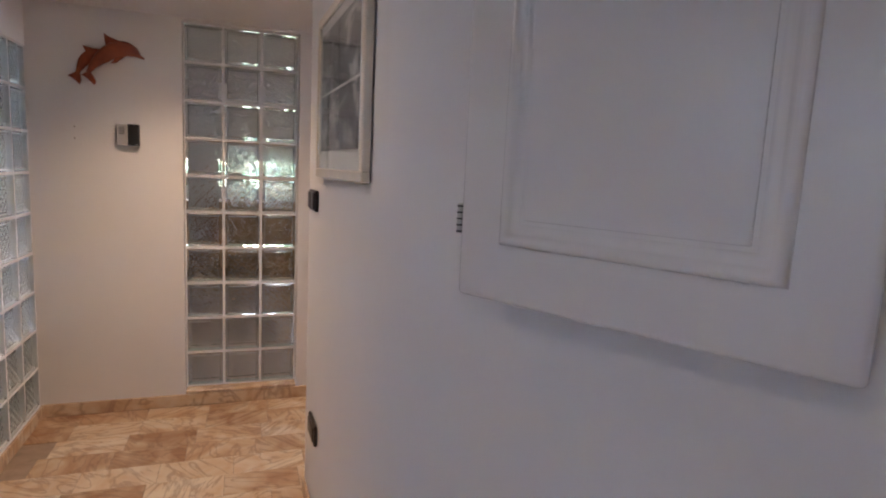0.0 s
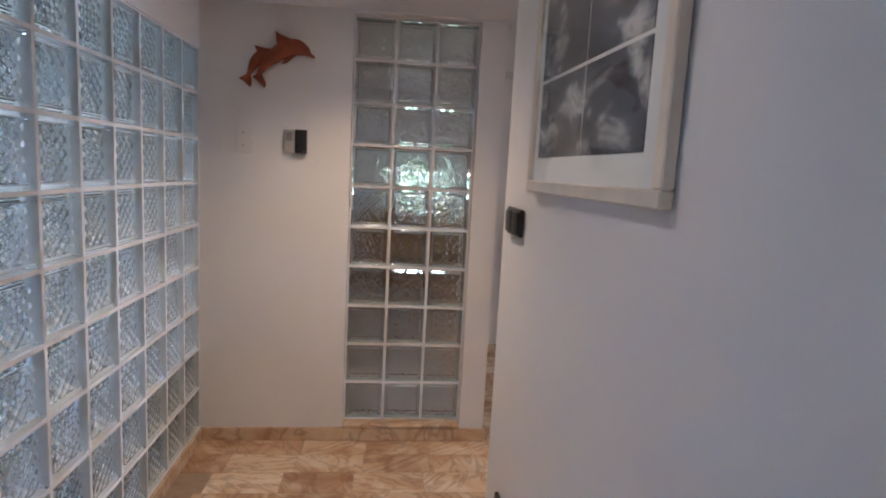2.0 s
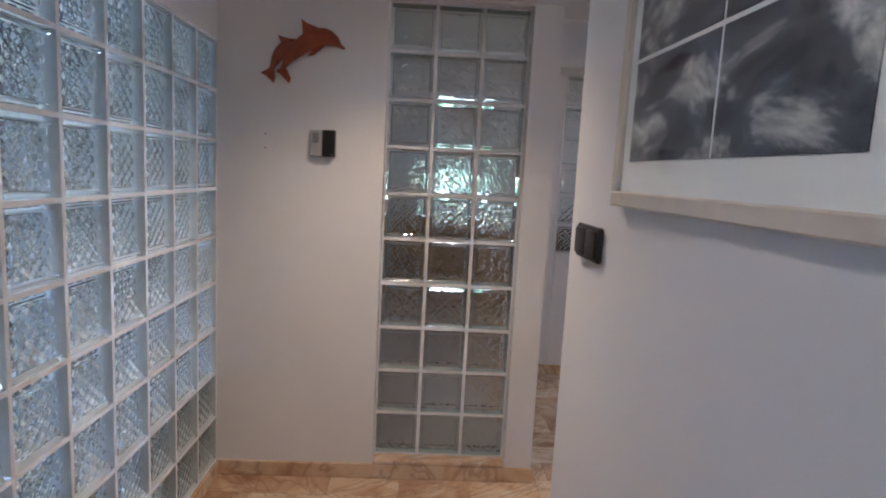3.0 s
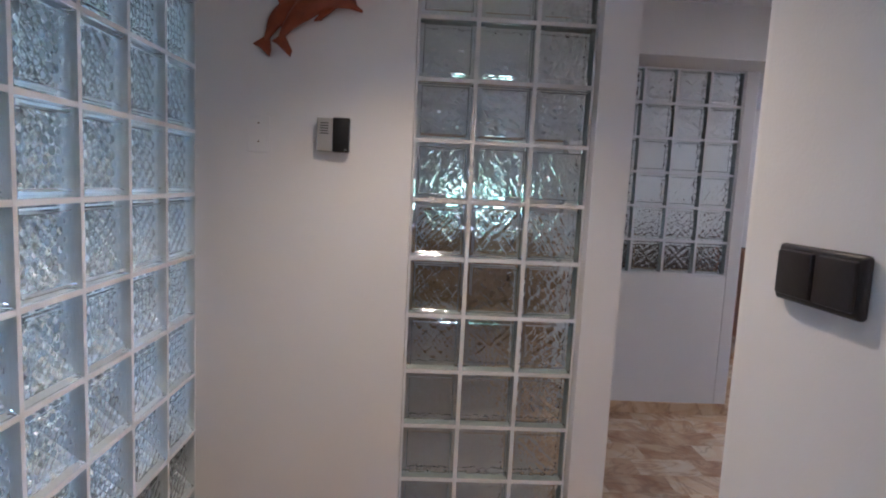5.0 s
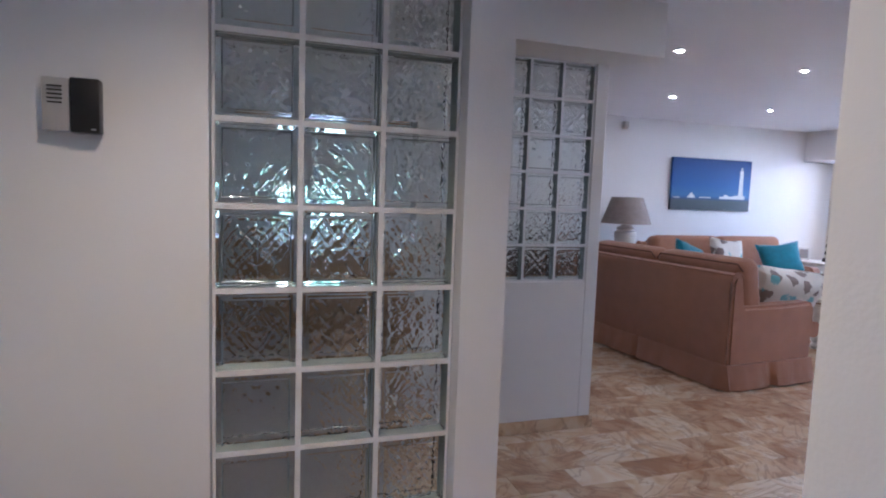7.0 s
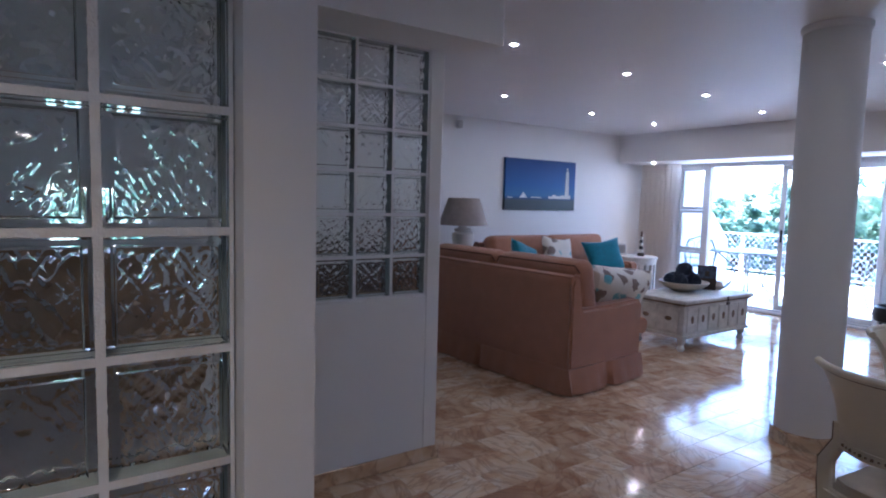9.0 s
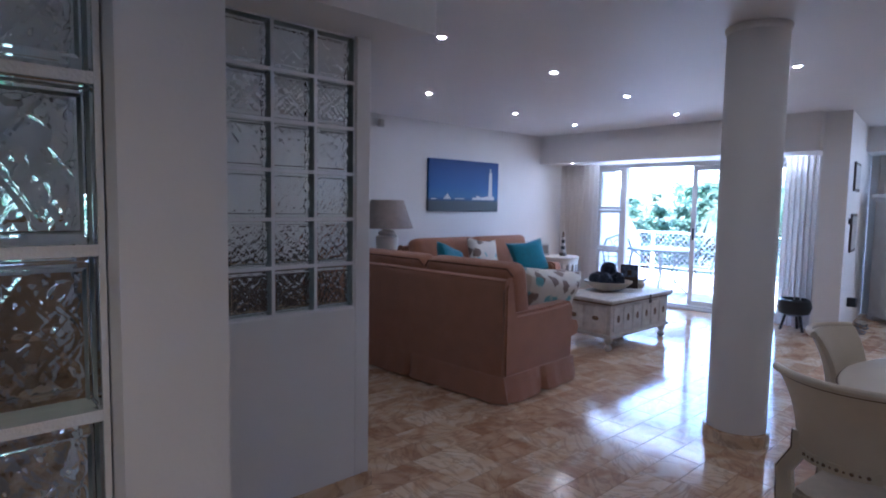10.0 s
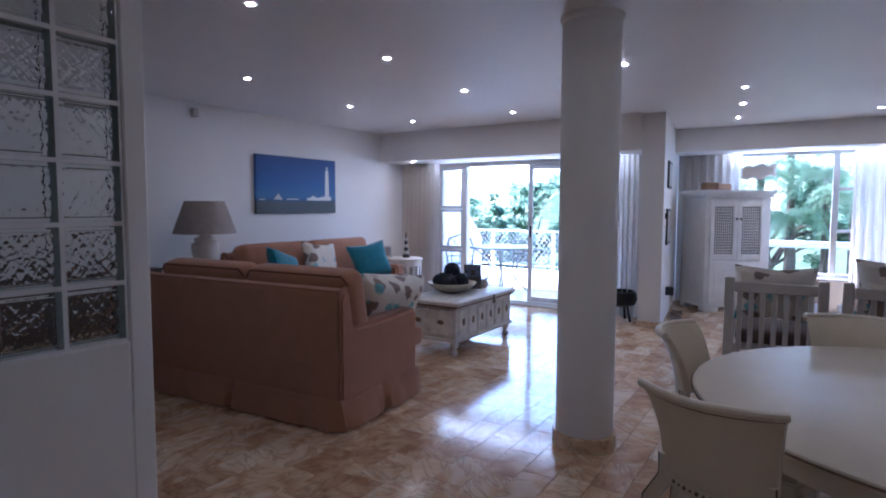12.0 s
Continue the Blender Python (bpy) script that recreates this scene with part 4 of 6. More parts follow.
M_SEA = canvas_material("sea_canvas", [(0.0, (0.035, 0.05, 0.06)), (0.21, (0.05, 0.07, 0.08)), (0.235, (0.02, 0.06, 0.16)), (0.30, (0.035, 0.14, 0.36)), (0.5, (0.012, 0.10, 0.36)), (1.0, (0.004, 0.045, 0.22))])
M_PAINTW = mat("painted_white", (0.75, 0.78, 0.8), 0.6, vary=0.08, scale=30)
AX0, AX1, AZ0, AZ1 = 5.152, 6.408, 1.247, 1.905
art = thing("canvas_picture", "wide blue canvas of a white lighthouse by the sea", "picture")
bm = bmesh.new()
box(bm, (AX0, YA - 0.04, AZ0), (AX1, YA - 0.002, AZ1), 0.003)
part("canvas", bm, M_SEA, art)


def flat(bm, pts, y):
    """A thin cut-out in the picture's plane."""
    lo = [bm.verts.new((AX0 + x * (AX1 - AX0), y, AZ0 + z * (AZ1 - AZ0))) for x, z in pts]
    hi = [bm.verts.new((v.co.x, y - 0.0012, v.co.z)) for v in lo]
    k = len(pts)
    bm.faces.new(lo)
    bm.faces.new(list(reversed(hi)))
    for i in range(k):
        bm.faces.new((lo[i], lo[(i + 1) % k], hi[(i + 1) % k], hi[i]))


bm = bmesh.new()
flat(bm, [(0.845, 0.28), (0.905, 0.28), (0.895, 0.80), (0.855, 0.80)], YA - 0.041)
flat(bm, [(0.864, 0.815), (0.886, 0.815), (0.882, 0.87), (0.868, 0.87)], YA - 0.041)
part("tower", bm, M_PAINTW, art)
bm = bmesh.new()
flat(bm, [(0.60, 0.235), (0.93, 0.235), (0.93, 0.31), (0.80, 0.31), (0.78, 0.29), (0.72, 0.29), (0.70, 0.315), (0.66, 0.315), (0.65, 0.28), (0.60, 0.28)], YA - 0.0432)
part("building", bm, M_PAINTW, art, "white houses on the shore")
bm = bmesh.new()
flat(bm, [(0.19, 0.24), (0.30, 0.24), (0.27, 0.30), (0.245, 0.35), (0.22, 0.30)], YA - 0.0432)
part("surf", bm, M_PAINTW, art, "white breaking surf")
bm = bmesh.new()
flat(bm, [(0.02, 0.235), (0.11, 0.235), (0.09, 0.25), (0.03, 0.248)], YA - 0.0432)
part("surf", bm, M_PAINTW, art, "white breaking surf")
bm = bmesh.new()
flat(bm, [(0.34, 0.245), (0.50, 0.245), (0.48, 0.262), (0.36, 0.262)], YA - 0.0432)
part("surf", bm, M_PAINTW, art, "white breaking surf")

# table lamp on a side table behind the sofas
LX, LY = 4.24, 7.72
st = thing("lamp_table", "small white table that carries the lamp", "table")
bm = bmesh.new()
box(bm, (LX - 0.25, LY - 0.25, 0.56), (LX + 0.25, LY + 0.25, 0.60), 0.006)
part("tabletop", bm, M_WORN, st)
for sx in (-1, 1):
    for sy in (-1, 1):
        bm = bmesh.new()
        box(bm, (LX + sx * 0.21 - 0.025, LY + sy * 0.21 - 0.025, 0), (LX + sx * 0.21 + 0.025, LY + sy * 0.21 + 0.025, 0.56), 0.004)
        part("leg", bm, M_WORN, st)
lamp = thing("table_lamp", "white ceramic urn lamp with a taupe shade", "lamp", at=pose(LX, LY, 0.60))
bm = bmesh.new()
lathe(bm, [(0.07, 0.0), (0.075, 0.02), (0.06, 0.04), (0.075, 0.10), (0.11, 0.24), (0.125, 0.34), (0.12, 0.38), (0.085, 0.40), (0.10, 0.415), (0.10, 0.43), (0.06, 0.445), (0.045, 0.47), (0.03, 0.50), (0.02, 0.52)], 32)
part("base", bm, M_CERAMIC, lamp)
bm = bmesh.new()
lathe(bm, [(0.282, 0.475), (0.175, 0.775), (0.171, 0.775), (0.278, 0.475)], 40, caps=False)
part("shade", bm, M_SHADE, lamp, "taupe cloth shade")
bm = bmesh.new()
cyl(bm, 0.008, 0.008, 0.5, 0.78, 10)
part("stem", bm, M_METAL, lamp)

# white chest used as a coffee table
CX0, CX1, CY0, CY1 = 5.165, 6.30, 5.53, 6.12
chest = thing("coffee_table_chest", "distressed white chest of small drawers used as a coffee table", "coffee table")
bm = bmesh.new()
box(bm, (CX0 + 0.02, CY0 + 0.02, 0.15), (CX1 - 0.02, CY1 - 0.02, 0.445), 0.004)
part("body", bm, M_WORN, chest)
bm = bmesh.new()
box(bm, (CX0 - 0.015, CY0 - 0.015, 0.452), (CX1 + 0.015, CY1 + 0.015, 0.488), 0.008, 2)
part("lid", bm, M_WORN, chest)
bm = bmesh.new()
box(bm, (CX0 + 0.0, CY0 + 0.0, 0.435), (CX1 - 0.0, CY1 - 0.0, 0.453), 0.003)
part("rim_moulding", bm, M_RUB, chest, "rubbed dark edge under the lid")
bm = bmesh.new()
box(bm, (CX0 + 0.005, CY0 + 0.005, 0.125), (CX1 - 0.005, CY1 - 0.005, 0.155), 0.006, 2)
part("plinth", bm, M_WORN, chest)
nd = 6
for k in range(nd):
    x0 = CX0 + 0.05 + k * (CX1 - CX0 - 0.10) / nd
    x1 = x0 + (CX1 - CX0 - 0.10) / nd
    bm = bmesh.new()
    box(bm, (x0 + 0.012, CY0 + 0.008, 0.18), (x1 - 0.012, CY0 + 0.021, 0.41), 0.005)
    dr = part("drawer_front", bm, M_WORN, chest)
    bm = bmesh.new()
    lathe(bm, [(0.0, 0), (0.022, 0.002), (0.02, 0.006), (0.006, 0.008)], 14)
    bmesh.ops.transform(bm, matrix=pose((x0 + x1) / 2, CY0 + 0.008, 0.30, 90, 0, 0) @ Matrix.Diagonal((1, 1.7, 1, 1)), verts=bm.verts)
    part("handle", bm, M_RUB, dr, "dark metal shell handle")
for k in range(2):
    y0 = CY0 + 0.05 + k * (CY1 - CY0 - 0.10) / 2
    y1 = y0 + (CY1 - CY0 - 0.10) / 2
    bm = bmesh.new()
    box(bm, (CX0 + 0.008, y0 + 0.012, 0.18), (CX0 + 0.021, y1 - 0.012, 0.41), 0.005)
    dr = part("drawer_front", bm, M_WORN, chest)
    bm = bmesh.new()
    lathe(bm, [(0.0, 0), (0.022, 0.002), (0.02, 0.006), (0.006, 0.008)], 14)
    bmesh.ops.transform(bm, matrix=pose(CX0 + 0.008, (y0 + y1) / 2, 0.30, 90, 0, -90) @ Matrix.Diagonal((1.7, 1, 1, 1)), verts=bm.verts)
    part("handle", bm, M_RUB, dr, "dark metal shell handle")
for x in (CX0 + 0.06, CX1 - 0.06):
    for y in (CY0 + 0.06, CY1 - 0.06):
        bm = bmesh.new()
        lathe(bm, [(0.022, 0.0), (0.032, 0.015), (0.036, 0.03), (0.026, 0.05), (0.02, 0.06), (0.036, 0.085), (0.04, 0.105), (0.034, 0.125)], 18, (x, y, 0))
        part("foot", bm, M_WORN, chest)
bm = bmesh.new()
box(bm, (CX0 + 0.66, CY0 - 0.022, 0.40), (CX0 + 0.69, CY0 - 0.016, 0.486), 0.002)
box(bm, (CX0 + 0.65, CY0 - 0.026, 0.405), (CX0 + 0.70, CY0 - 0.015, 0.43), 0.002)
part("hasp", bm, M_DARKWOOD, chest, "dark iron hasp")

bowl = thing("bowl", "shallow pale stone bowl on the coffee table", "bowl", at=pose(5.72, 5.92, 0.488))
bm = bmesh.new()
lathe(bm, [(0.06, 0.0), (0.09, 0.005), (0.18, 0.04), (0.235, 0.085), (0.243, 0.10), (0.236, 0.102), (0.17, 0.055), (0.05, 0.02)], 40)
part("dish", bm, M_BOWL, bowl)
for i, (x, y, z, r) in enumerate(((-0.11, -0.03, 0.115, 0.078), (0.03, -0.09, 0.12, 0.075), (0.11, 0.02, 0.12, 0.08), (-0.02, 0.08, 0.115, 0.078), (0.0, 0.0, 0.215, 0.078), (-0.1, 0.09, 0.12, 0.06))):
    ball = thing("decor_ball", "dark navy wound decor ball in the bowl", "ornament", "balls in the bowl", pose(5.72 + x, 5.92 + y, 0.488 + z))
    bm = bmesh.new()
    bmesh.ops.create_icosphere(bm, subdivisions=2, radius=r * 0.93)
    part("core", bm, M_NAVY, ball)
    rr = random.Random(i)
    for _ in range(7):
        ax = Vector((rr.uniform(-1, 1), rr.uniform(-1, 1), rr.uniform(-1, 1))).normalized()
        u = ax.orthogonal().normalized()
        w = ax.cross(u)
        bm = bmesh.new()
        sweep(bm, [r * 0.97 * (math.cos(a * math.pi / 8) * u + math.sin(a * math.pi / 8) * w) for a in range(16)], 0.007, 5, True)
        part("strand", bm, M_NAVY, ball)
book = thing("standing_book", "dark framed card standing on the coffee table", "picture frame", at=pose(6.03, 5.86, 0.488, 0, 0, -58))
bm = bmesh.new()
box(bm, (-0.09, -0.012, 0.0), (0.09, 0.0, 0.25), 0.003, m=pose(0, 0, 0, -10))
part("frame", bm, M_DARKWOOD, book)
bm = bmesh.new()
box(bm, (-0.075, -0.0145, 0.12), (0.075, -0.0125, 0.235), m=pose(0, 0, 0, -10))
part("card", bm, mat("grey_blue_print", (0.12, 0.16, 0.24), 0.4, vary=0.3, scale=30), book)
bm = bmesh.new()
box(bm, (-0.02, 0.0, 0.0), (0.02, 0.008, 0.2), m=pose(0, 0.045, 0, 14))
part("stay", bm, M_DARKWOOD, book)
bm = bmesh.new()
lathe(bm, [(0.0, -0.05), (0.03, -0.042), (0.05, 0.0), (0.03, 0.042), (0.0, 0.05)], 16)
sh = tagged(link("shell", bm, M_BOWL), "pale rounded sea shell on the coffee table", "shell")
sh.location = (6.12, 5.78, 0.538)

# round white drum table with slatted sides, beside the far sofa
DX, DY = 7.22, 7.62
drum = thing("drum_table", "round white side table with slatted sides", "side table", at=pose(DX, DY, 0))
bm = bmesh.new()
lathe(bm, [(0.25, 0.60), (0.262, 0.605), (0.262, 0.63), (0.25, 0.637)], 40)
part("tabletop", bm, M_WORN, drum)
bm = bmesh.new()
lathe(bm, [(0.235, 0.53), (0.245, 0.53), (0.245, 0.60), (0.235, 0.60)], 40, caps=False)
part("top_band", bm, M_WORN, drum)
bm = bmesh.new()
lathe(bm, [(0.235, 0.02), (0.245, 0.02), (0.245, 0.12), (0.235, 0.12)], 40, caps=False)
part("bottom_band", bm, M_WORN, drum)
for k in range(18):
    bm = bmesh.new()
    box(bm, (-0.024, -0.245, 0.11), (0.024, -0.232, 0.54), 0.003, m=pose(0, 0, 0, 0, 0, k * 20))
    part("slat", bm, M_WORN, drum)
bm = bmesh.new()
cyl(bm, 0.10, 0.10, 0, 0.02, 24)
cyl(bm, 0.228, 0.228, 0.02, 0.04, 32)
part("floor_disc", bm, M_WORN, drum)
lh = thing("lighthouse_ornament", "small black and white lighthouse model on the side table", "ornament", at=pose(DX + 0.02, DY - 0.03, 0.637))
bm = bmesh.new()
lathe(bm, [(0.05, 0), (0.05, 0.035), (0.04, 0.05)], 16)
part("rock", bm, M_DARKWOOD, lh)
for k in range(5):
    bm = bmesh.new()
    r0, r1 = 0.034 - 0.003 * k, 0.031 - 0.003 * k
    cyl(bm, r0, r1, 0.05 + 0.045 * k, 0.05 + 0.045 * (k + 1), 16)
    part("band", bm, M_BLACK if k % 2 else M_CERAMIC, lh)
bm = bmesh.new()
lathe(bm, [(0.026, 0.275), (0.026, 0.282), (0.014, 0.284), (0.014, 0.315), (0.02, 0.318), (0.004, 0.35)], 16)
part("lantern", bm, M_RUB, lh)
pf = thing("photo_frame", "small white picture frame on the side table", "picture frame", at=pose(7.07, 7.78, 0.637, 0, 0, -35))
bm = bmesh.new()
box(bm, (-0.07, -0.01, 0), (0.07, 0, 0.17), 0.003, m=pose(0, 0, 0, -12))
part("frame", bm, M_CERAMIC, pf)
bm = bmesh.new()
box(bm, (-0.05, -0.012, 0.025), (0.05, -0.0105, 0.145), m=pose(0, 0, 0, -12))
part("photo", bm, M_SHADE, pf)

# dark sideboard seen through the glass blocks
sb = thing("sideboard", "long dark wooden sideboard against the living room wall", "sideboard")
bm = bmesh.new()
box(bm, (1.75, 7.62, 0.08), (3.75, 8.10, 0.80), 0.008)
part("body", bm, M_DARKWOOD, sb)
for k in range(4):
    bm = bmesh.new()
    box(bm, (1.77 + k * 0.49, 7.605, 0.12), (2.24 + k * 0.49, 7.619, 0.77), 0.004)
    part("door", bm, M_DARKWOOD, sb)
for x in (1.82, 3.68):
    for y in (7.68, 8.04):
        bm = bmesh.new()
        cyl(bm, 0.03, 0.03, 0, 0.08, 12, (x, y))
        part("foot", bm, M_DARKWOOD, sb)

# added rug: covers marble that would mirror the garden window into the blocks
bm = bmesh.new()
box(bm, (-0.6, 3.75, 0.001), (0.74, 7.3, 0.014), 0.005)
tagged(link("rug", bm, M_RUG), "flat beige wool rug added to dull floor reflections beyond the glass blocks", "rug")
wb = thing("wooden_chest", "warm brown wooden chest under the garden window", "chest")
bm = bmesh.new()
box(bm, (0.0, 7.55, 0.06), (1.6, 8.10, 0.88), 0.01)
part("body", bm, M_CHESTNUT, wb)
for k in range(3):
    bm = bmesh.new()
    box(bm, (0.03, 7.535, 0.10 + k * 0.26), (1.57, 7.549, 0.34 + k * 0.26), 0.004)
    part("drawer_front", bm, M_CHESTNUT, wb)
for x in (0.06, 1.54):
    for y in (7.62, 8.04):
        bm = bmesh.new()
        cyl(bm, 0.03, 0.03, 0, 0.06, 12, (x, y))
        part("foot", bm, M_CHESTNUT, wb)

# curtains


def curtain(x, y0, y1, z0, z1, label, folds, seed=1):
    bm = bmesh.new()
    rnd = random.Random(seed)
    n = folds * 8
    ph = [rnd.uniform(-0.4, 0.4) for _ in range(folds + 1)]
    cols = []
    for i in range(n + 1):
        u = i / n
        a = u * folds * 2 * math.pi + ph[int(u * folds)] * 0.5
        col = []
        for j in range(9):
            v = j / 8
            amp = 0.022 + 0.018 * (1 - v) + 0.008 * math.sin(3 * a * 0.37 + seed)
            col.append(bm.verts.new((x + amp * math.sin(a + 0.5 * (1 - v) * math.sin(seed + 4 * u)), y0 + (y1 - y0) * u + 0.006 * math.sin(2 * a), z0 + (z1 - z0) * v)))
        cols.append(col)
    for a, b in zip(cols, cols[1:]):
        for j in range(8):
            bm.faces.new((a[j], b[j], b[j + 1], a[j + 1]))
    bmesh.ops.solidify(bm, geom=bm.faces[:], thickness=0.002)
    return tagged(link("curtain", bm, M_SHEER), label, "curtain", "sheer curtains")


curtain(7.82, 7.42, 8.08, 0.02, 1.95, "sheer cream curtain drawn aside by the sliding door", 8, 1)
curtain(7.84, 4.66, 5.0, 0.02, 1.95, "sheer cream curtain drawn aside by the sliding door", 6, 2)
curtain(9.53, 3.75, 4.46, 0.02, 2.05, "sheer white curtain beside the picture window", 7, 3)
curtain(9.53, 1.15, 2.52, 0.02, 2.05, "sheer white curtain beside the picture window", 15, 4)

# sliding door with its side lights
sdoor = tagged(new("door_1"), "white aluminium sliding door, one leaf slid open, with side lights", "door", kind="structure")


def frame_bars(bm, y0, y1, z0, z1, x, w=0.045, t=0.05):
    box(bm, (x, y0, z0), (x + t, y0 + w, z1), 0.003)
    box(bm, (x, y1 - w, z0), (x + t, y1, z1), 0.003)
    box(bm, (x, y0 + w, z0), (x + t, y1 - w, z0 + w), 0.003)
    box(bm, (x, y0 + w, z1 - w), (x + t, y1 - w, z1), 0.003)


def pane(parent, x, y0, y1, z0, z1):
    bm = bmesh.new()
    box(bm, (x - 0.003, y0, z0), (x + 0.003, y1, z1))
    g = part("pane", bm, M_GLASS, parent)
    g.visible_shadow = False
    return g


bm = bmesh.new()
frame_bars(bm, 4.752, 7.615, 0.002, DZ1 - 0.003, XD + 0.03, 0.05, 0.09)
box(bm, (XD + 0.03, 7.10, 0.05), (XD + 0.12, 7.16, DZ1 - 0.05), 0.003)
box(bm, (XD - 0.02, 4.76, 0.002), (XD + 0.03, 7.61, 0.03), 0.004)
part("frame", bm, M_ALU, sdoor)
for z0, z1 in ((0.05, 0.72), (0.72, 1.30), (1.30, DZ1 - 0.05)):
    bm = bmesh.new()
    frame_bars(bm, 7.165, 7.56, z0 + 0.004, z1 - 0.004, XD + 0.045, 0.04, 0.05)
    sash = part("sash", bm, M_ALU, sdoor)
    pane(sash, XD + 0.07, 7.206, 7.52, z0 + 0.045, z1 - 0.045)
for y0, y1, x in ((5.35, 6.17, XD + 0.085), (4.80, 5.55, XD + 0.04)):
    bm = bmesh.new()
    frame_bars(bm, y0, y1, 0.055, DZ1 - 0.055, x, 0.06, 0.035)
    leaf = part("leaf", bm, M_ALU, sdoor)
    pane(leaf, x + 0.018, y0 + 0.061, y1 - 0.061, 0.116, DZ1 - 0.116)
bm = bmesh.new()
box(bm, (XD + 0.055, 6.115, 0.92), (XD + 0.084, 6.135, 1.08), 0.004)
part("handle", bm, M_BLACK, sdoor, "dark pull handle")

# picture window
pw = tagged(new("window_4"), "wide picture window with white frame", "window", kind="structure")
bm = bmesh.new()
frame_bars(bm, 1.202, 3.948, 0.442, 2.068, XW + 0.03, 0.05, 0.08)
for y in (2.66, 1.9):
    box(bm, (XW + 0.03, y, 0.49), (XW + 0.11, y + 0.07, 2.02), 0.003)
part("window_frame", bm, M_ALU, pw)
for z in (1.02, 1.55):
    bm = bmesh.new()
    box(bm, (XW + 0.04, 2.30, z), (XW + 0.10, 2.66, z + 0.04), 0.002)
    part("glazing_bar", bm, M_ALU, pw)
pane(pw, XW + 0.07, 2.73, 3.9, 0.49, 2.02)
pane(pw, XW + 0.07, 1.97, 2.66, 0.49, 2.02)
bm = bmesh.new()
box(bm, (XW - 0.05, 1.2, 0.41), (XW + 0.03, 3.95, 0.44), 0.004)
part("window_sill", bm, M_ALU, pw)
nw = tagged(new("window_5"), "window towards the garden beyond the glass blocks", "window", kind="structure")
bm = bmesh.new()
for lo, hi in (((WX0, YA + 0.05, WZ0), (WX1, YA + 0.1, WZ0 + 0.05)), ((WX0, YA + 0.05, WZ1 - 0.05), (WX1, YA + 0.1, WZ1)), ((WX0, YA + 0.05, WZ0 + 0.05), (WX0 + 0.05, YA + 0.1, WZ1 - 0.05)), ((WX1 - 0.05, YA + 0.05, WZ0 + 0.05), (WX1, YA + 0.1, WZ1 - 0.05))):
    box(bm, lo, hi)
part("window_frame", bm, M_ALU, nw)

# black pot stand by the door
pot = thing("black_pot", "round black pot on a low stand by the curtain", "pot", at=pose(7.70, 4.78, -0.05))
bm = bmesh.new()
lathe(bm, [(0.08, 0.22), (0.15, 0.25), (0.17, 0.32), (0.155, 0.39), (0.13, 0.41), (0.12, 0.40), (0.11, 0.3)], 28)
part("vessel", bm, M_BLACK, pot)
for k in range(3):
    bm = bmesh.new()
    a = k * 2.094
    sweep(bm, [(0.08 * math.cos(a), 0.08 * math.sin(a), 0.24), (0.13 * math.cos(a), 0.13 * math.sin(a), 0.052)], 0.014, 8)
    part("leg", bm, M_BLACK, pot)

# ---------------------------------------------------------------- dining area
# tall corner cabinet with lattice doors
fd = Vector((0.652, -0.758))
CM = Matrix(((fd.x, -0.758, 0, 8.85), (fd.y, -0.652, 0, 4.06), (0, 0, 1, 0), (0, 0, 0, 1)))   # local x along the front, -y to the back
cab = thing("corner_cabinet", "tall white cabinet with lattice doors set across the corner", "cabinet", at=CM)
CW, CD = 0.90, 0.52


def corner_plan(g, front):
    """The cabinet's outline, cut off at the back to fit the corner, g metres larger all round."""
    return [(-g, front), (CW + g, front), (CW + g, -0.05 - g), (0.24 + g, -CD - g), (-g, -CD - g)]


bm = bmesh.new()
prism(bm, corner_plan(0, -0.012), 0.08, 1.46)
part("body", bm, M_CABINET, cab)
bm = bmesh.new()
prism(bm, corner_plan(0.015, 0.012), 0.055, 0.09)
bmesh.ops.bevel(bm, geom=bm.edges[:], offset=0.006, segments=2, affect="EDGES")
part("plinth", bm, M_CABINET, cab)
for lo, hi in (((-0.012, -0.10, 0.0), (0.20, 0.010, 0.054)), ((CW - 0.20, -0.10, 0.0), (CW + 0.012, 0.010, 0.054)), ((-0.012, -CD - 0.008, 0.0), (0.12, -CD + 0.10, 0.054))):
    bm = bmesh.new()
    box(bm, lo, hi, 0.008, 2)
    part("foot", bm, M_CABINET, cab)
bm = bmesh.new()
prism(bm, corner_plan(0.022, 0.022), 1.462, 1.51)
prism(bm, corner_plan(0.042, 0.05), 1.511, 1.555)
bmesh.ops.bevel(bm, geom=bm.edges[:], offset=0.008, segments=2, affect="EDGES")
part("cornice", bm, M_CABINET, cab)
# near-black sheet colour stands in for the shade inside the lattice doors
M_HOLESHADE = mat("lattice_hole_shade", (0.006, 0.007, 0.009), 0.95)
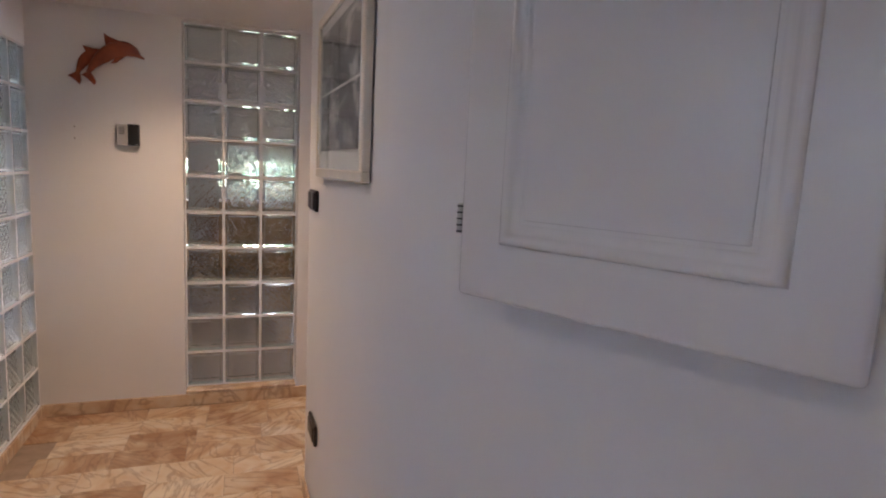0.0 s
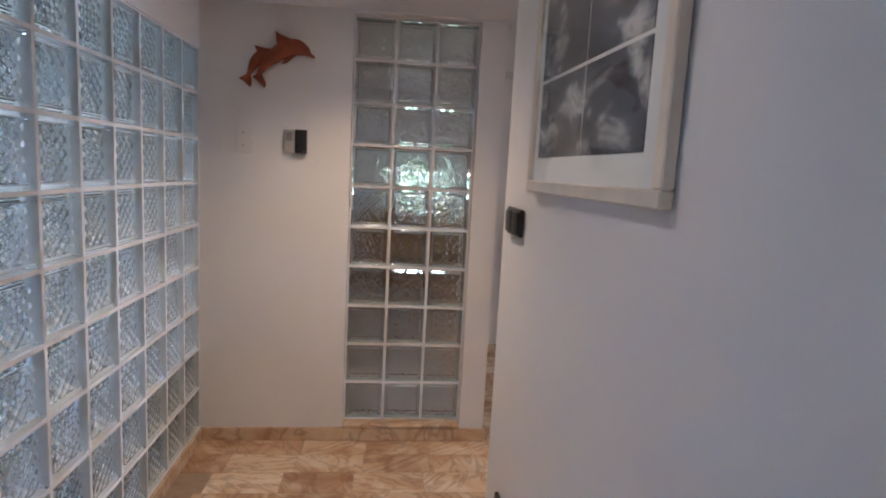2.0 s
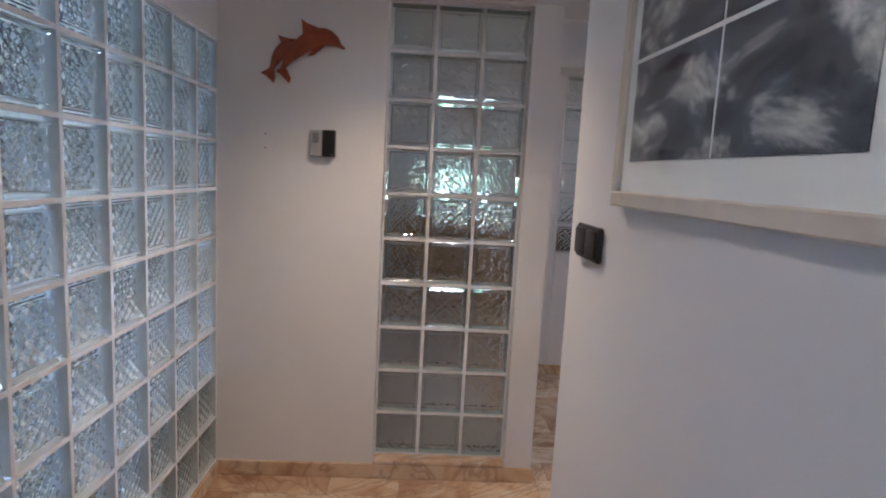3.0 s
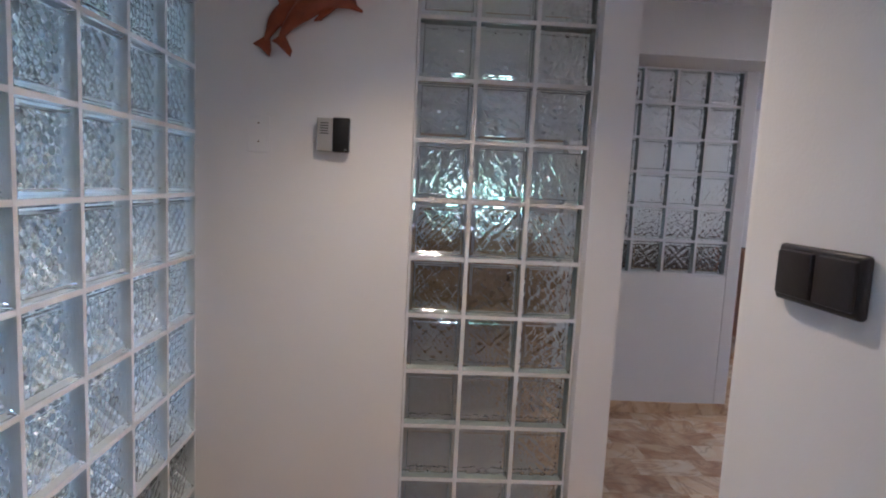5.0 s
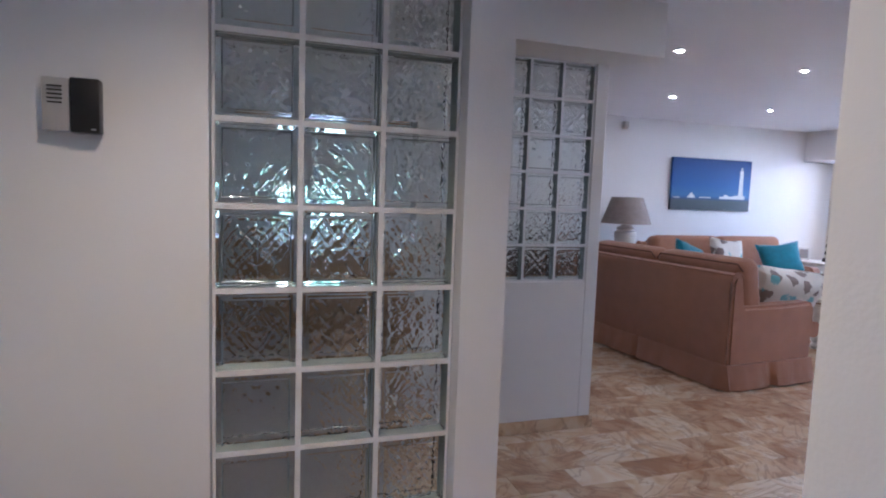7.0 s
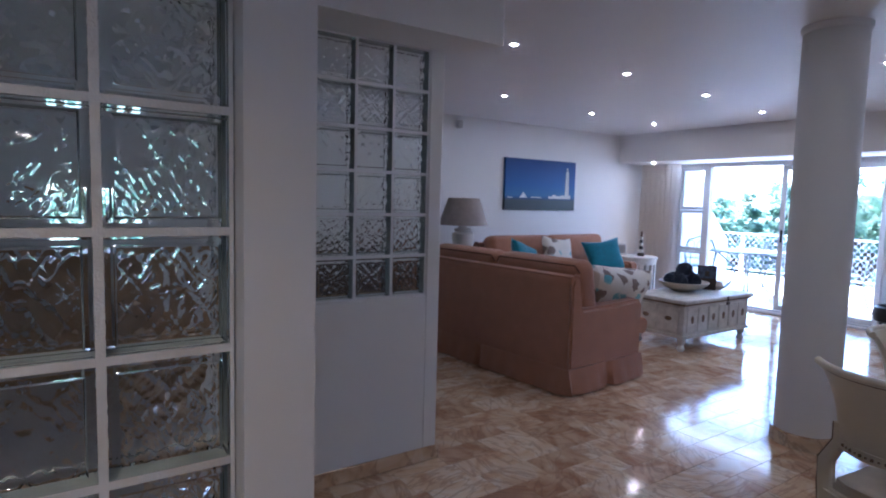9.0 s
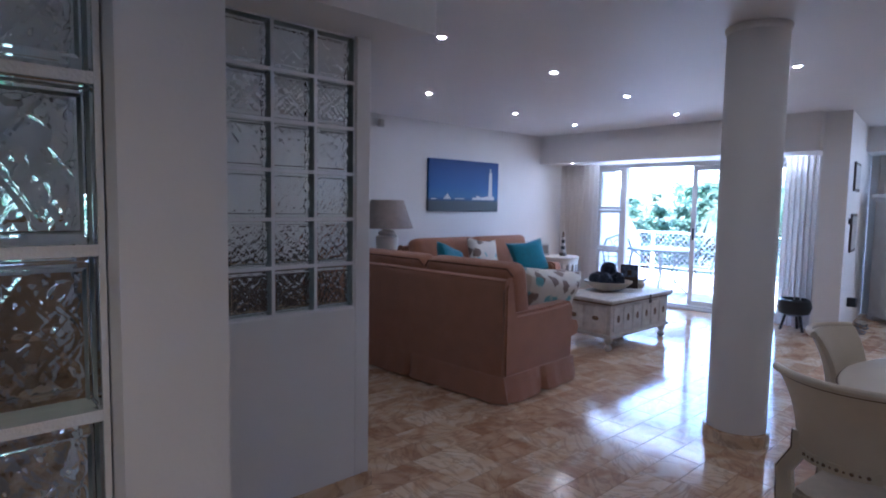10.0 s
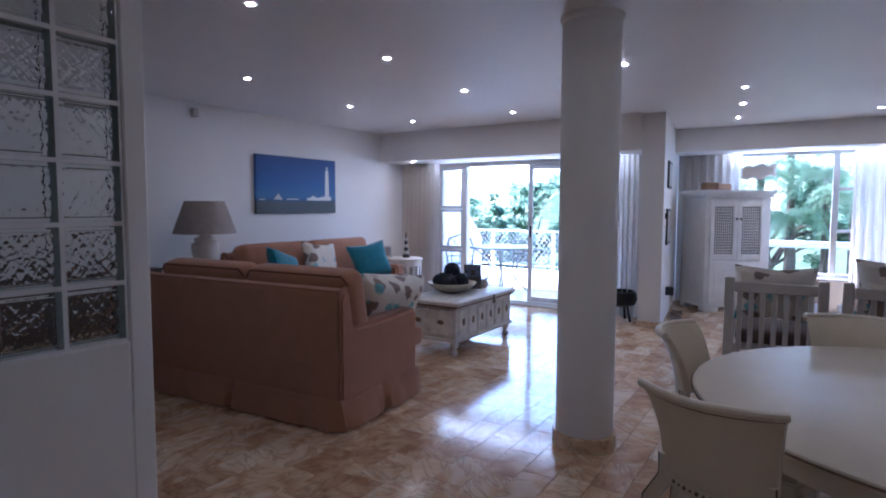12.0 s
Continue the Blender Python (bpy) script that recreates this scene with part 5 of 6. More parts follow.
for k in range(2):
    x0, x1 = 0.05 + k * 0.38, 0.43 + k * 0.38
    bm = bmesh.new()
    for lo, hi in (((x0, -0.012, 0.66), (x0 + 0.06, 0.010, 1.42)), ((x1 - 0.06, -0.012, 0.66), (x1 - 0.002, 0.010, 1.42)), ((x0 + 0.06, -0.012, 0.66), (x1 - 0.06, 0.010, 0.73)), ((x0 + 0.06, -0.012, 1.35), (x1 - 0.06, 0.010, 1.42))):
        box(bm, lo, hi, 0.003)
    dr = part("door", bm, M_CABINET, cab)
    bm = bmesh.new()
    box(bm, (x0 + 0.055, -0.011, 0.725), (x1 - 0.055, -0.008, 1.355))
    part("shade_backing", bm, M_HOLESHADE, dr)
    bm = bmesh.new()
    nx, nz = 9, 18
    for i in range(nx + 1):
        x = x0 + 0.06 + i * (x1 - x0 - 0.12) / nx
        box(bm, (x - 0.0042, -0.006, 0.73), (x + 0.0042, 0.0, 1.35))
    for j in range(nz + 1):
        z = 0.73 + j * 0.62 / nz
        box(bm, (x0 + 0.06, -0.004, z - 0.0048), (x1 - 0.06, 0.002, z + 0.0048))
    part("lattice", bm, M_CABINET, dr, "white pierced lattice")
    bm = bmesh.new()
    kx = x1 - 0.03 if k == 0 else x0 + 0.03
    lathe(bm, [(0.006, 0.0), (0.006, 0.012), (0.017, 0.018), (0.018, 0.026), (0.01, 0.032)], 14)
    bmesh.ops.transform(bm, matrix=pose(kx, 0.008, 1.19, -90), verts=bm.verts)
    part("knob", bm, M_DARKWOOD, dr, "dark round knob")
    bm = bmesh.new()
    box(bm, (x0, -0.012, 0.12), (x1 - 0.002, 0.010, 0.645), 0.003)
    lo_d = part("lower_door", bm, M_CABINET, cab)
    bm = bmesh.new()
    box(bm, (x0 + 0.07, 0.009, 0.19), (x1 - 0.07, 0.014, 0.575), 0.004)
    part("panel", bm, M_CABINET, lo_d)
bm = bmesh.new()
box(bm, (-0.09, -0.06, 0), (0.09, 0.06, 0.10), 0.008)
bk = tagged(link("basket_box", bm, M_BASKET), "small tan woven box on top of the cabinet", "box")
bk.matrix_basis = CM @ pose(0.12, -0.14, 1.555)
bm = bmesh.new()
box(bm, (-0.10, -0.06, 0), (0.10, 0.06, 0.085), 0.03, 3)
bk2 = tagged(link("folded_cloth", bm, mat("peach_cloth", (0.62, 0.42, 0.28), 0.9)), "folded peach cloth on top of the cabinet", "cloth")
bk2.matrix_basis = CM @ pose(0.31, -0.16, 1.555)

# small pictures on the pier's splayed side, a handset
for z0, z1, x0 in ((1.555, 1.865, 7.85), (0.90, 1.315, 7.83)):
    fr = thing("small_picture", "narrow dark framed picture on the pier", "picture", "pictures on the pier", pose(x0, pier_y(x0), 0, 0, 0, 6.96))
    bm = bmesh.new()
    box(bm, (0, -0.02, z0), (0.46, -0.001, z1), 0.003)
    part("frame", bm, M_DARKWOOD, fr)
    bm = bmesh.new()
    box(bm, (0.03, -0.0225, z0 + 0.03), (0.43, -0.0205, z1 - 0.03))
    part("print", bm, M_SILVER, fr)
ph = thing("door_phone", "dark handset fixed to the pier", "phone", at=pose(7.66, pier_y(7.66), 0, 0, 0, 6.96))
bm = bmesh.new()
box(bm, (0, -0.035, 1.20), (0.05, -0.001, 1.27), 0.01, 2)
part("housing", bm, M_BLACK, ph)
cable = thing("floor_cable", "dark cables lying beside the cabinet", "cable")
for k in range(3):
    bm = bmesh.new()
    sweep(bm, [(8.0 + 0.09 * i, pier_y(8.0 + 0.09 * i) - 0.06 - 0.05 * k + 0.03 * math.sin(i * 1.7 + k), 0.006 + (0.012 * abs(math.sin(i + k)))) for i in range(9)], 0.006, 6)
    part("cable", bm, M_BLACK, cable)
bm = bmesh.new()
box(bm, (7.98, 4.27, 0.30), (8.04, 4.36, 0.40), 0.006)
tagged(link("wall_plug", bm, M_BLACK), "black plug in a socket on the pier", "plug")
orn = thing("hanging_ornament", "white hanging ornament in front of the picture window", "ornament", at=pose(9.25, 3.53, 1.79, 0, 0, -60))
bm = bmesh.new()
pillow(bm, 0.44, 0.19, 0.06, nu=28, nv=14, pinch=0.05)
for v in bm.verts:
    s = v.co.x / 0.22
    v.co.z = v.co.z * (0.98 - 0.35 * s * s + 0.16 * math.sin(7.5 * s + 0.6)) + 0.022 * s
part("body", bm, M_PENDANT, orn)
bm = bmesh.new()
sweep(bm, [(0, 0, 0.08), (0, 0, 0.262)], 0.003, 6)
part("cord", bm, M_PENDANT, orn)

# dining table
TC, TR = (3.105, 2.50), 0.785


def table():
    t = thing("dining_table", "round cream lacquered dining table with a rubbed edge", "table", at=pose(*TC, 0))
    bm = bmesh.new()
    lathe(bm, [(TR - 0.03, 0.715), (TR - 0.008, 0.722), (TR, 0.735), (TR - 0.004, 0.746), (TR - 0.012, 0.75), (TR - 0.4, 0.7505), (0.1, 0.7505)], 96)
    part("tabletop", bm, M_CREAM, t)
    bm = bmesh.new()
    ring = [((TR + 0.0005) * math.cos(2 * math.pi * i / 96), (TR + 0.0005) * math.sin(2 * math.pi * i / 96), 0.738) for i in range(96)]
    sweep(bm, ring, 0.0035, 6, True)
    part("edge_line", bm, M_RUB, t, "rubbed brown edge line")
    bm = bmesh.new()
    lathe(bm, [(TR - 0.10, 0.64), (TR - 0.085, 0.64), (TR - 0.08, 0.714), (TR - 0.10, 0.714)], 72, caps=False)
    part("apron", bm, M_CREAM, t)
    bm = bmesh.new()
    lathe(bm, [(0.16, 0.10), (0.10, 0.18), (0.07, 0.30), (0.10, 0.42), (0.12, 0.52), (0.09, 0.60), (0.16, 0.70), (0.16, 0.715)], 32)
    part("pedestal", bm, M_CREAM, t)
    for k in range(4):
        bm = bmesh.new()
        a = math.pi / 4 + k * math.pi / 2
        ca, sa = math.cos(a), math.sin(a)
        sweep(bm, [(0.08 * ca, 0.08 * sa, 0.20), (0.22 * ca, 0.22 * sa, 0.17), (0.36 * ca, 0.36 * sa, 0.09), (0.46 * ca, 0.46 * sa, 0.03)], [0.05, 0.045, 0.038, 0.03], 10)
        part("foot", bm, M_CREAM, t)
    return t


table()


M_SEAT = mat("pale_seat_cloth", (0.55, 0.48, 0.38), 0.9, vary=0.05, scale=20, bump=0.3, bscale=300)


def dining_chair(at):
    """Cream chair with a curved, flaring back; local: seat faces +y, back at y = 0."""
    c = thing("dining_chair", "cream lacquered dining chair with a curved flaring back", "chair", "chairs round the table", at)
    W, N, Z0, Z1 = 0.328, 16, 0.60, 0.855

    def curve(u, z):
        """Point of the back: u from -1 to 1."""
        flare = max(0.0, (z - 0.58) / 0.28)
        half = W / 2 * (0.87 + 0.20 * flare ** 2.2)
        return Vector((u * half, 0.07 * u * u - 0.075 * flare ** 2.5, z))

    def panel(bm, u0, u1, za, zb, y0, y1, rows=7):
        grids = []
        for side, dy in ((0, y0), (1, y1)):
            g = []
            for i in range(N + 1):
                u = u0 + (u1 - u0) * i / N
                g.append([bm.verts.new(curve(u, za + (zb - za) * j / rows) + Vector((0, dy, 0))) for j in range(rows + 1)])
            grids.append(g)
            for i in range(N):
                for j in range(rows):
                    q = (g[i][j], g[i + 1][j], g[i + 1][j + 1], g[i][j + 1])
                    bm.faces.new(q if side == 0 else tuple(reversed(q)))
        a, b = grids
        for i in range(N):
            bm.faces.new((a[i][0], b[i][0], b[i + 1][0], a[i + 1][0]))
            bm.faces.new((a[i][rows], a[i + 1][rows], b[i + 1][rows], b[i][rows]))
        for j in range(rows):
            bm.faces.new((a[0][j], a[0][j + 1], b[0][j + 1], b[0][j]))
            bm.faces.new((a[N][j], b[N][j], b[N][j + 1], a[N][j + 1]))

    bm = bmesh.new()
    panel(bm, -1, 1, Z0, Z1, -0.011, 0.011, 9)
    back = part("backrest", bm, M_CREAMCHAIR, c)
    bm = bmesh.new()
    sweep(bm, [curve(1.02 * (2 * i / N - 1), 0.858) + Vector((0, -0.006, 0)) for i in range(N + 1)], 0.0125, 10)
    part("top_rail", bm, M_CREAMCHAIR, back)
    bm = bmesh.new()
    sweep(bm, [curve(2 * i / N - 1, 0.843) + Vector((0, -0.0105, 0)) for i in range(N + 1)], 0.0026, 6)
    part("edge_line", bm, M_RUB, back, "rubbed brown edge line")
    bm = bmesh.new()
    panel(bm, -0.80, 0.80, 0.592, 0.622, -0.016, 0.010, 1)
    rail = part("lower_rail", bm, M_CREAMCHAIR, c)
    for i in range(11):
        u = -0.62 + i * 1.24 / 10
        bm = bmesh.new()
        bmesh.ops.create_icosphere(bm, subdivisions=1, radius=0.0045 if i % 2 else 0.0065)
        bmesh.ops.transform(bm, matrix=Matrix.Translation(curve(u, 0.607) + Vector((0, -0.016, 0))), verts=bm.verts)
        part("carved_bead", bm, M_RUB, rail)
    for s in (-1, 1):
        bm = bmesh.new()
        line = [curve(0.88 * s, 0.66), curve(0.88 * s, 0.60), Vector((s * 0.172, 0.058, 0.52)), Vector((s * 0.163, 0.052, 0.44)), Vector((s * 0.152, 0.05, 0.36)), Vector((s * 0.155, 0.035, 0.22)), Vector((s * 0.17, 0.0, 0.10)), Vector((s * 0.185, -0.06, 0.0))]
        wide = [0.020, 0.023, 0.025, 0.027, 0.028, 0.025, 0.022, 0.019]
        rings = []
        for q, w in zip(line, wide):
            rings.append([bm.verts.new(q + Vector((x * w, y * 0.014, 0))) for x, y in ((-1, -0.6), (-0.7, -1), (0.7, -1), (1, -0.6), (1, 0.6), (0.7, 1), (-0.7, 1), (-1, 0.6))])
        for a, b in zip(rings, rings[1:]):
            for j in range(8):
                bm.faces.new((a[j], a[(j + 1) % 8], b[(j + 1) % 8], b[j]))
        bm.faces.new(list(reversed(rings[0])))
        bm.faces.new(rings[-1])
        leg = part("rear_leg", bm, M_CREAMCHAIR, c)
        bm = bmesh.new()
        sweep(bm, [q + Vector((s * w * 0.97, -0.010, 0)) for q, w in zip(line, wide)], 0.0026, 6)
        part("edge_line", bm, M_RUB, leg, "rubbed brown edge line")
        bm = bmesh.new()
        sweep(bm, [(s * 0.18, 0.42, 0.40), (s * 0.185, 0.435, 0.30), (s * 0.18, 0.43, 0.15), (s * 0.19, 0.45, 0.0)], [0.026, 0.023, 0.018, 0.016], 10)
        part("front_leg", bm, M_CREAMCHAIR, c)
    bm = bmesh.new()
    prism(bm, [(-0.165, 0.035), (-0.10, 0.02), (0.10, 0.02), (0.165, 0.035), (0.205, 0.30), (0.20, 0.43), (0.10, 0.465), (-0.10, 0.465), (-0.20, 0.43), (-0.205, 0.30)], 0.385, 0.435)
    bmesh.ops.bevel(bm, geom=bm.edges[:], offset=0.008, segments=2, affect="EDGES")
    part("seat_frame", bm, M_CREAMCHAIR, c)
    bm = bmesh.new()
    prism(bm, [(-0.15, 0.05), (-0.09, 0.04), (0.09, 0.04), (0.15, 0.05), (0.19, 0.30), (0.185, 0.42), (0.09, 0.45), (-0.09, 0.45), (-0.185, 0.42), (-0.19, 0.30)], 0.43, 0.47)
    bmesh.ops.bevel(bm, geom=[e for e in bm.edges if min(v.co.z for v in e.verts) > 0.46], offset=0.016, segments=3, affect="EDGES")
    part("seat", bm, M_SEAT, c, "pale cloth seat pad")
    return c


ch = dining_chair(pose(2.44, 3.15, 0, 0, 0, -105))
for x, y, a in ((3.27, 3.36, -187), (3.86, 2.78, 92), (3.45, 1.55, 20), (2.35, 1.95, -55)):
    copy_thing(ch, pose(x, y, 0, 0, 0, a))

# slatted benches with floral cushions


def slat_bench(at, width, label):
    b = thing("slatted_chair", label, "chair", "slatted chairs", at)
    for s in (-1, 1):
        bm = bmesh.new()
        box(bm, (s * (width / 2 - 0.03) - 0.03, 0.0, 0.0), (s * (width / 2 - 0.03) + 0.03, 0.05, 0.86), 0.006)
        part("rear_post", bm, M_GREYWOOD, b)
        bm = bmesh.new()
        box(bm, (s * (width / 2 - 0.03) - 0.03, 0.56, 0.0), (s * (width / 2 - 0.03) + 0.03, 0.62, 0.60), 0.006)
        part("front_post", bm, M_GREYWOOD, b)
        bm = bmesh.new()
        box(bm, (s * (width / 2 - 0.03) - 0.035, 0.05, 0.60), (s * (width / 2 - 0.03) + 0.035, 0.64, 0.63), 0.006)
        part("armrest", bm, M_GREYWOOD, b)
    bm = bmesh.new()
    box(bm, (-width / 2 + 0.06, 0.005, 0.76), (width / 2 - 0.06, 0.04, 0.83), 0.005)
    part("top_rail", bm, M_GREYWOOD, b)
    bm = bmesh.new()
    box(bm, (-width / 2 + 0.06, 0.005, 0.28), (width / 2 - 0.06, 0.04, 0.34), 0.005)
    part("bottom_rail", bm, M_GREYWOOD, b)
    k = int((width - 0.12) / 0.062)
    for i in range(k):
        x = -width / 2 + 0.06 + (i + 0.5) * (width - 0.12) / k
        bm = bmesh.new()
        box(bm, (x - 0.016, 0.012, 0.34), (x + 0.016, 0.032, 0.76), 0.003)
        part("slat", bm, M_GREYWOOD, b)
    bm = bmesh.new()
    box(bm, (-width / 2 + 0.06, 0.05, 0.36), (width / 2 - 0.06, 0.60, 0.40), 0.006)
    part("seat", bm, M_GREYWOOD, b)
    # cushion coloured dark for the shadow between the slats
    bm = bmesh.new()
    box(bm, (-width / 2 + 0.07, 0.08, 0.40), (width / 2 - 0.07, 0.61, 0.50), 0.03, 3)
    part("seat_cushion", bm, M_SHADEPAD, b)
    return b


BM1 = pose(5.25, 3.13, 0, 0, 0, -86)
slat_bench(BM1, 0.60, "grey white slatted armchair with its back to the dining table")
BM2 = pose(5.30, 2.40, 0, 0, 0, -90)
slat_bench(BM2, 0.72, "grey white slatted armchair beside the first, with cushions")
cushion("brown and cream floral cushion on the slatted chair", M_FLORAL, 0.50, 0.40, 0.16, pose(5.42, 3.14, 0.74, 8, 0, -88))
cushion("pale floral cushion on the slatted chair", M_FLORAL, 0.50, 0.42, 0.16, pose(5.45, 2.45, 0.80, 8, 0, -92))
cushion("dark floral cushion on the slatted chair", M_FLORAL, 0.46, 0.34, 0.14, pose(5.39, 2.42, 0.70, 8, 0, -92))

# ---------------------------------------------------------------- outdoors
bm = bmesh.new()
box(bm, (-400, -400, -1.2), (400, 400, -0.9))
tagged(link("ground", bm, M_EARTH), "garden lawn that reaches the horizon", "ground", kind="structure")
solid("terrace_floor", [((XD + 0.16, 4.85, -0.9), (12.6, 11.5, -0.03))], M_TERRACE, "pale tiled terrace floor", category="terrace")
bm = bmesh.new()
prism(bm, [(XD + 0.16, -0.03), (10.9, -0.03), (10.9, 0.75), (10.3, 1.30), (9.7, 2.3), (XD + 0.16, 2.5)], 8.42, 8.56, Matrix(((1, 0, 0, 0), (0, 0, 1, 0), (0, 1, 0, 0), (0, 0, 0, 1))))
tagged(link("terrace_wall", bm, M_PLASTER), "white plastered terrace side wall with a sloping end", "wall", kind="structure")
solid("yard_paving", [((-6.0, -3.0, -0.9), (XL - 0.12, 3.44, -0.02))], M_TERRACE, "pale paving beside the hall", category="paving")
solid("yard_low_wall", [((-0.80, 2.82, -0.02), (-0.715, 3.44, 0.475)), ((-1.05, -2.5, -0.02), (-0.90, 2.82, 0.42))], M_GREYWALL, "low grey garden wall beside the glass blocks", category="wall")

# wall added to hold back sky light from the hall's glass blocks
solid("yard_shade_wall", [((-2.3, -3.0, -0.02), (-2.15, 3.6, 2.25)), ((-2.15, 3.46, -0.02), (-0.72, 3.6, 2.5))], M_PLASTER, "added white plastered wall that cuts the daylight on the glass blocks", category="wall")
# unseen overhang, added to narrow the strip of sky above the yard
solid("hall_shade_overhang", [((-1.5, -3.0, 2.56), (-0.6, 3.6, 2.7))], M_PLASTER, "unseen overhang added to dim the daylight beside the hall", category="roof")

# unseen slab, added so no sun patch falls in through window_5
solid("garden_sun_blocker", [((-2.8, YA + 0.26, 2.5), (XD - 0.2, YA + 2.0, 2.64))], M_PLASTER, "unseen overhang added to keep the sun out of the garden window", category="roof")

# balustrade
bal = thing("balustrade", "white terrace balustrade with a lattice panel", "balustrade", kind="")
bm = bmesh.new()
box(bm, (12.34, 4.6, 0.80), (12.38, 10.4, 0.83), 0.01)
part("top_rail", bm, M_ALU, bal)
bm = bmesh.new()
box(bm, (12.34, 4.6, 0.06), (12.38, 10.4, 0.09), 0.005)
part("bottom_rail", bm, M_ALU, bal)
bm = bmesh.new()
for k in range(int(5.2 / 0.11)):
    for s in (-1, 1):
        y = 4.6 + 0.11 * k
        sweep(bm, [(12.36, y, 0.445 - s * 0.355), (12.36, min(10.4, y + 0.6), 0.445 + s * 0.355)], 0.0038, 5)
part("lattice", bm, M_ALU, bal)
for k in range(5):
    bm = bmesh.new()
    box(bm, (12.33, 4.6 + k * 1.43, -0.03), (12.39, 4.66 + k * 1.43, 0.83), 0.006)
    part("post", bm, M_ALU, bal)
rail2 = thing("garden_rail", "white garden rail beyond the picture window", "railing")
bm = bmesh.new()
box(bm, (13.0, -2.0, 0.62), (13.1, 4.4, 0.74), 0.01)
part("rail", bm, M_ALU, rail2)
for k in range(4):
    bm = bmesh.new()
    box(bm, (13.02, -1.9 + k * 2.05, -0.92), (13.08, -1.84 + k * 2.05, 0.62))
    part("post", bm, M_ALU, rail2)

# terrace table and iron chairs
M_IRON = mat("pale_green_iron", (0.30, 0.36, 0.36), 0.5, vary=0.1, scale=20)
tt = thing("terrace_table", "round wrought iron terrace table", "table", at=pose(9.25, 7.15, -0.03))
bm = bmesh.new()
cyl(bm, 0.52, 0.52, 0.70, 0.725, 40)
part("tabletop", bm, M_IRON, tt)
for k in range(4):
    bm = bmesh.new()
    a = k * math.pi / 2 + 0.4
    pts = [((0.45 - 0.28 * math.sin(i * math.pi / 10)) * math.cos(a), (0.45 - 0.28 * math.sin(i * math.pi / 10)) * math.sin(a), 0.70 - 0.07 * i) for i in range(11)]
    sweep(bm, pts, 0.014, 7)
    part("leg", bm, M_IRON, tt)


def iron_chair(at):
    c = thing("terrace_chair", "wrought iron terrace chair with a scrolled back", "chair", "terrace chairs", at)
    bm = bmesh.new()
    lathe(bm, [(0.19, 0.435), (0.205, 0.44), (0.205, 0.452), (0.19, 0.456)], 24)
    part("seat", bm, M_IRON, c)
    bm = bmesh.new()
    arch = [(-0.20, -0.2, 0.44), (-0.22, -0.22, 0.70), (-0.17, -0.24, 0.86), (-0.06, -0.25, 0.90), (0, -0.25, 0.93), (0.06, -0.25, 0.90), (0.17, -0.24, 0.86), (0.22, -0.22, 0.70), (0.20, -0.2, 0.44)]
    sweep(bm, arch, 0.012, 7)
    for z in (0.58, 0.70):
        sweep(bm, [(-0.21, -0.21, z), (0.21, -0.21, z)], 0.008, 6)
    for x in (-0.13, 0, 0.13):
        sweep(bm, [(x + 0.05 * math.cos(i * math.pi / 6), -0.22, 0.78 + 0.07 * math.sin(i * math.pi / 6)) for i in range(12)], 0.007, 6, True)
        sweep(bm, [(x, -0.21, 0.44), (x, -0.21, 0.70)], 0.007, 6)
    part("backrest", bm, M_IRON, c)
    for sx in (-1, 1):
        for sy in (-1, 1):
            bm = bmesh.new()
            sweep(bm, [(sx * 0.17, sy * 0.17, 0.44), (sx * 0.19, sy * 0.19, 0.2), (sx * 0.23, sy * 0.23, 0)], 0.012, 7)
            part("leg", bm, M_IRON, c)
        bm = bmesh.new()
        sweep(bm, [(sx * 0.21, -0.2, 0.66), (sx * 0.25, 0.0, 0.67), (sx * 0.24, 0.16, 0.64), (sx * 0.19, 0.17, 0.44)], 0.011, 7)
        part("armrest", bm, M_IRON, c)
    return c


ic = iron_chair(pose(9.55, 6.75, -0.03, 0, 0, 150))
for x, y, a in ((9.9, 6.1, 150), (8.95, 7.75, -60), (10.2, 5.3, 120)):
    copy_thing(ic, pose(x, y, -0.03, 0, 0, a))

# trees: limbs and thousands of leaves


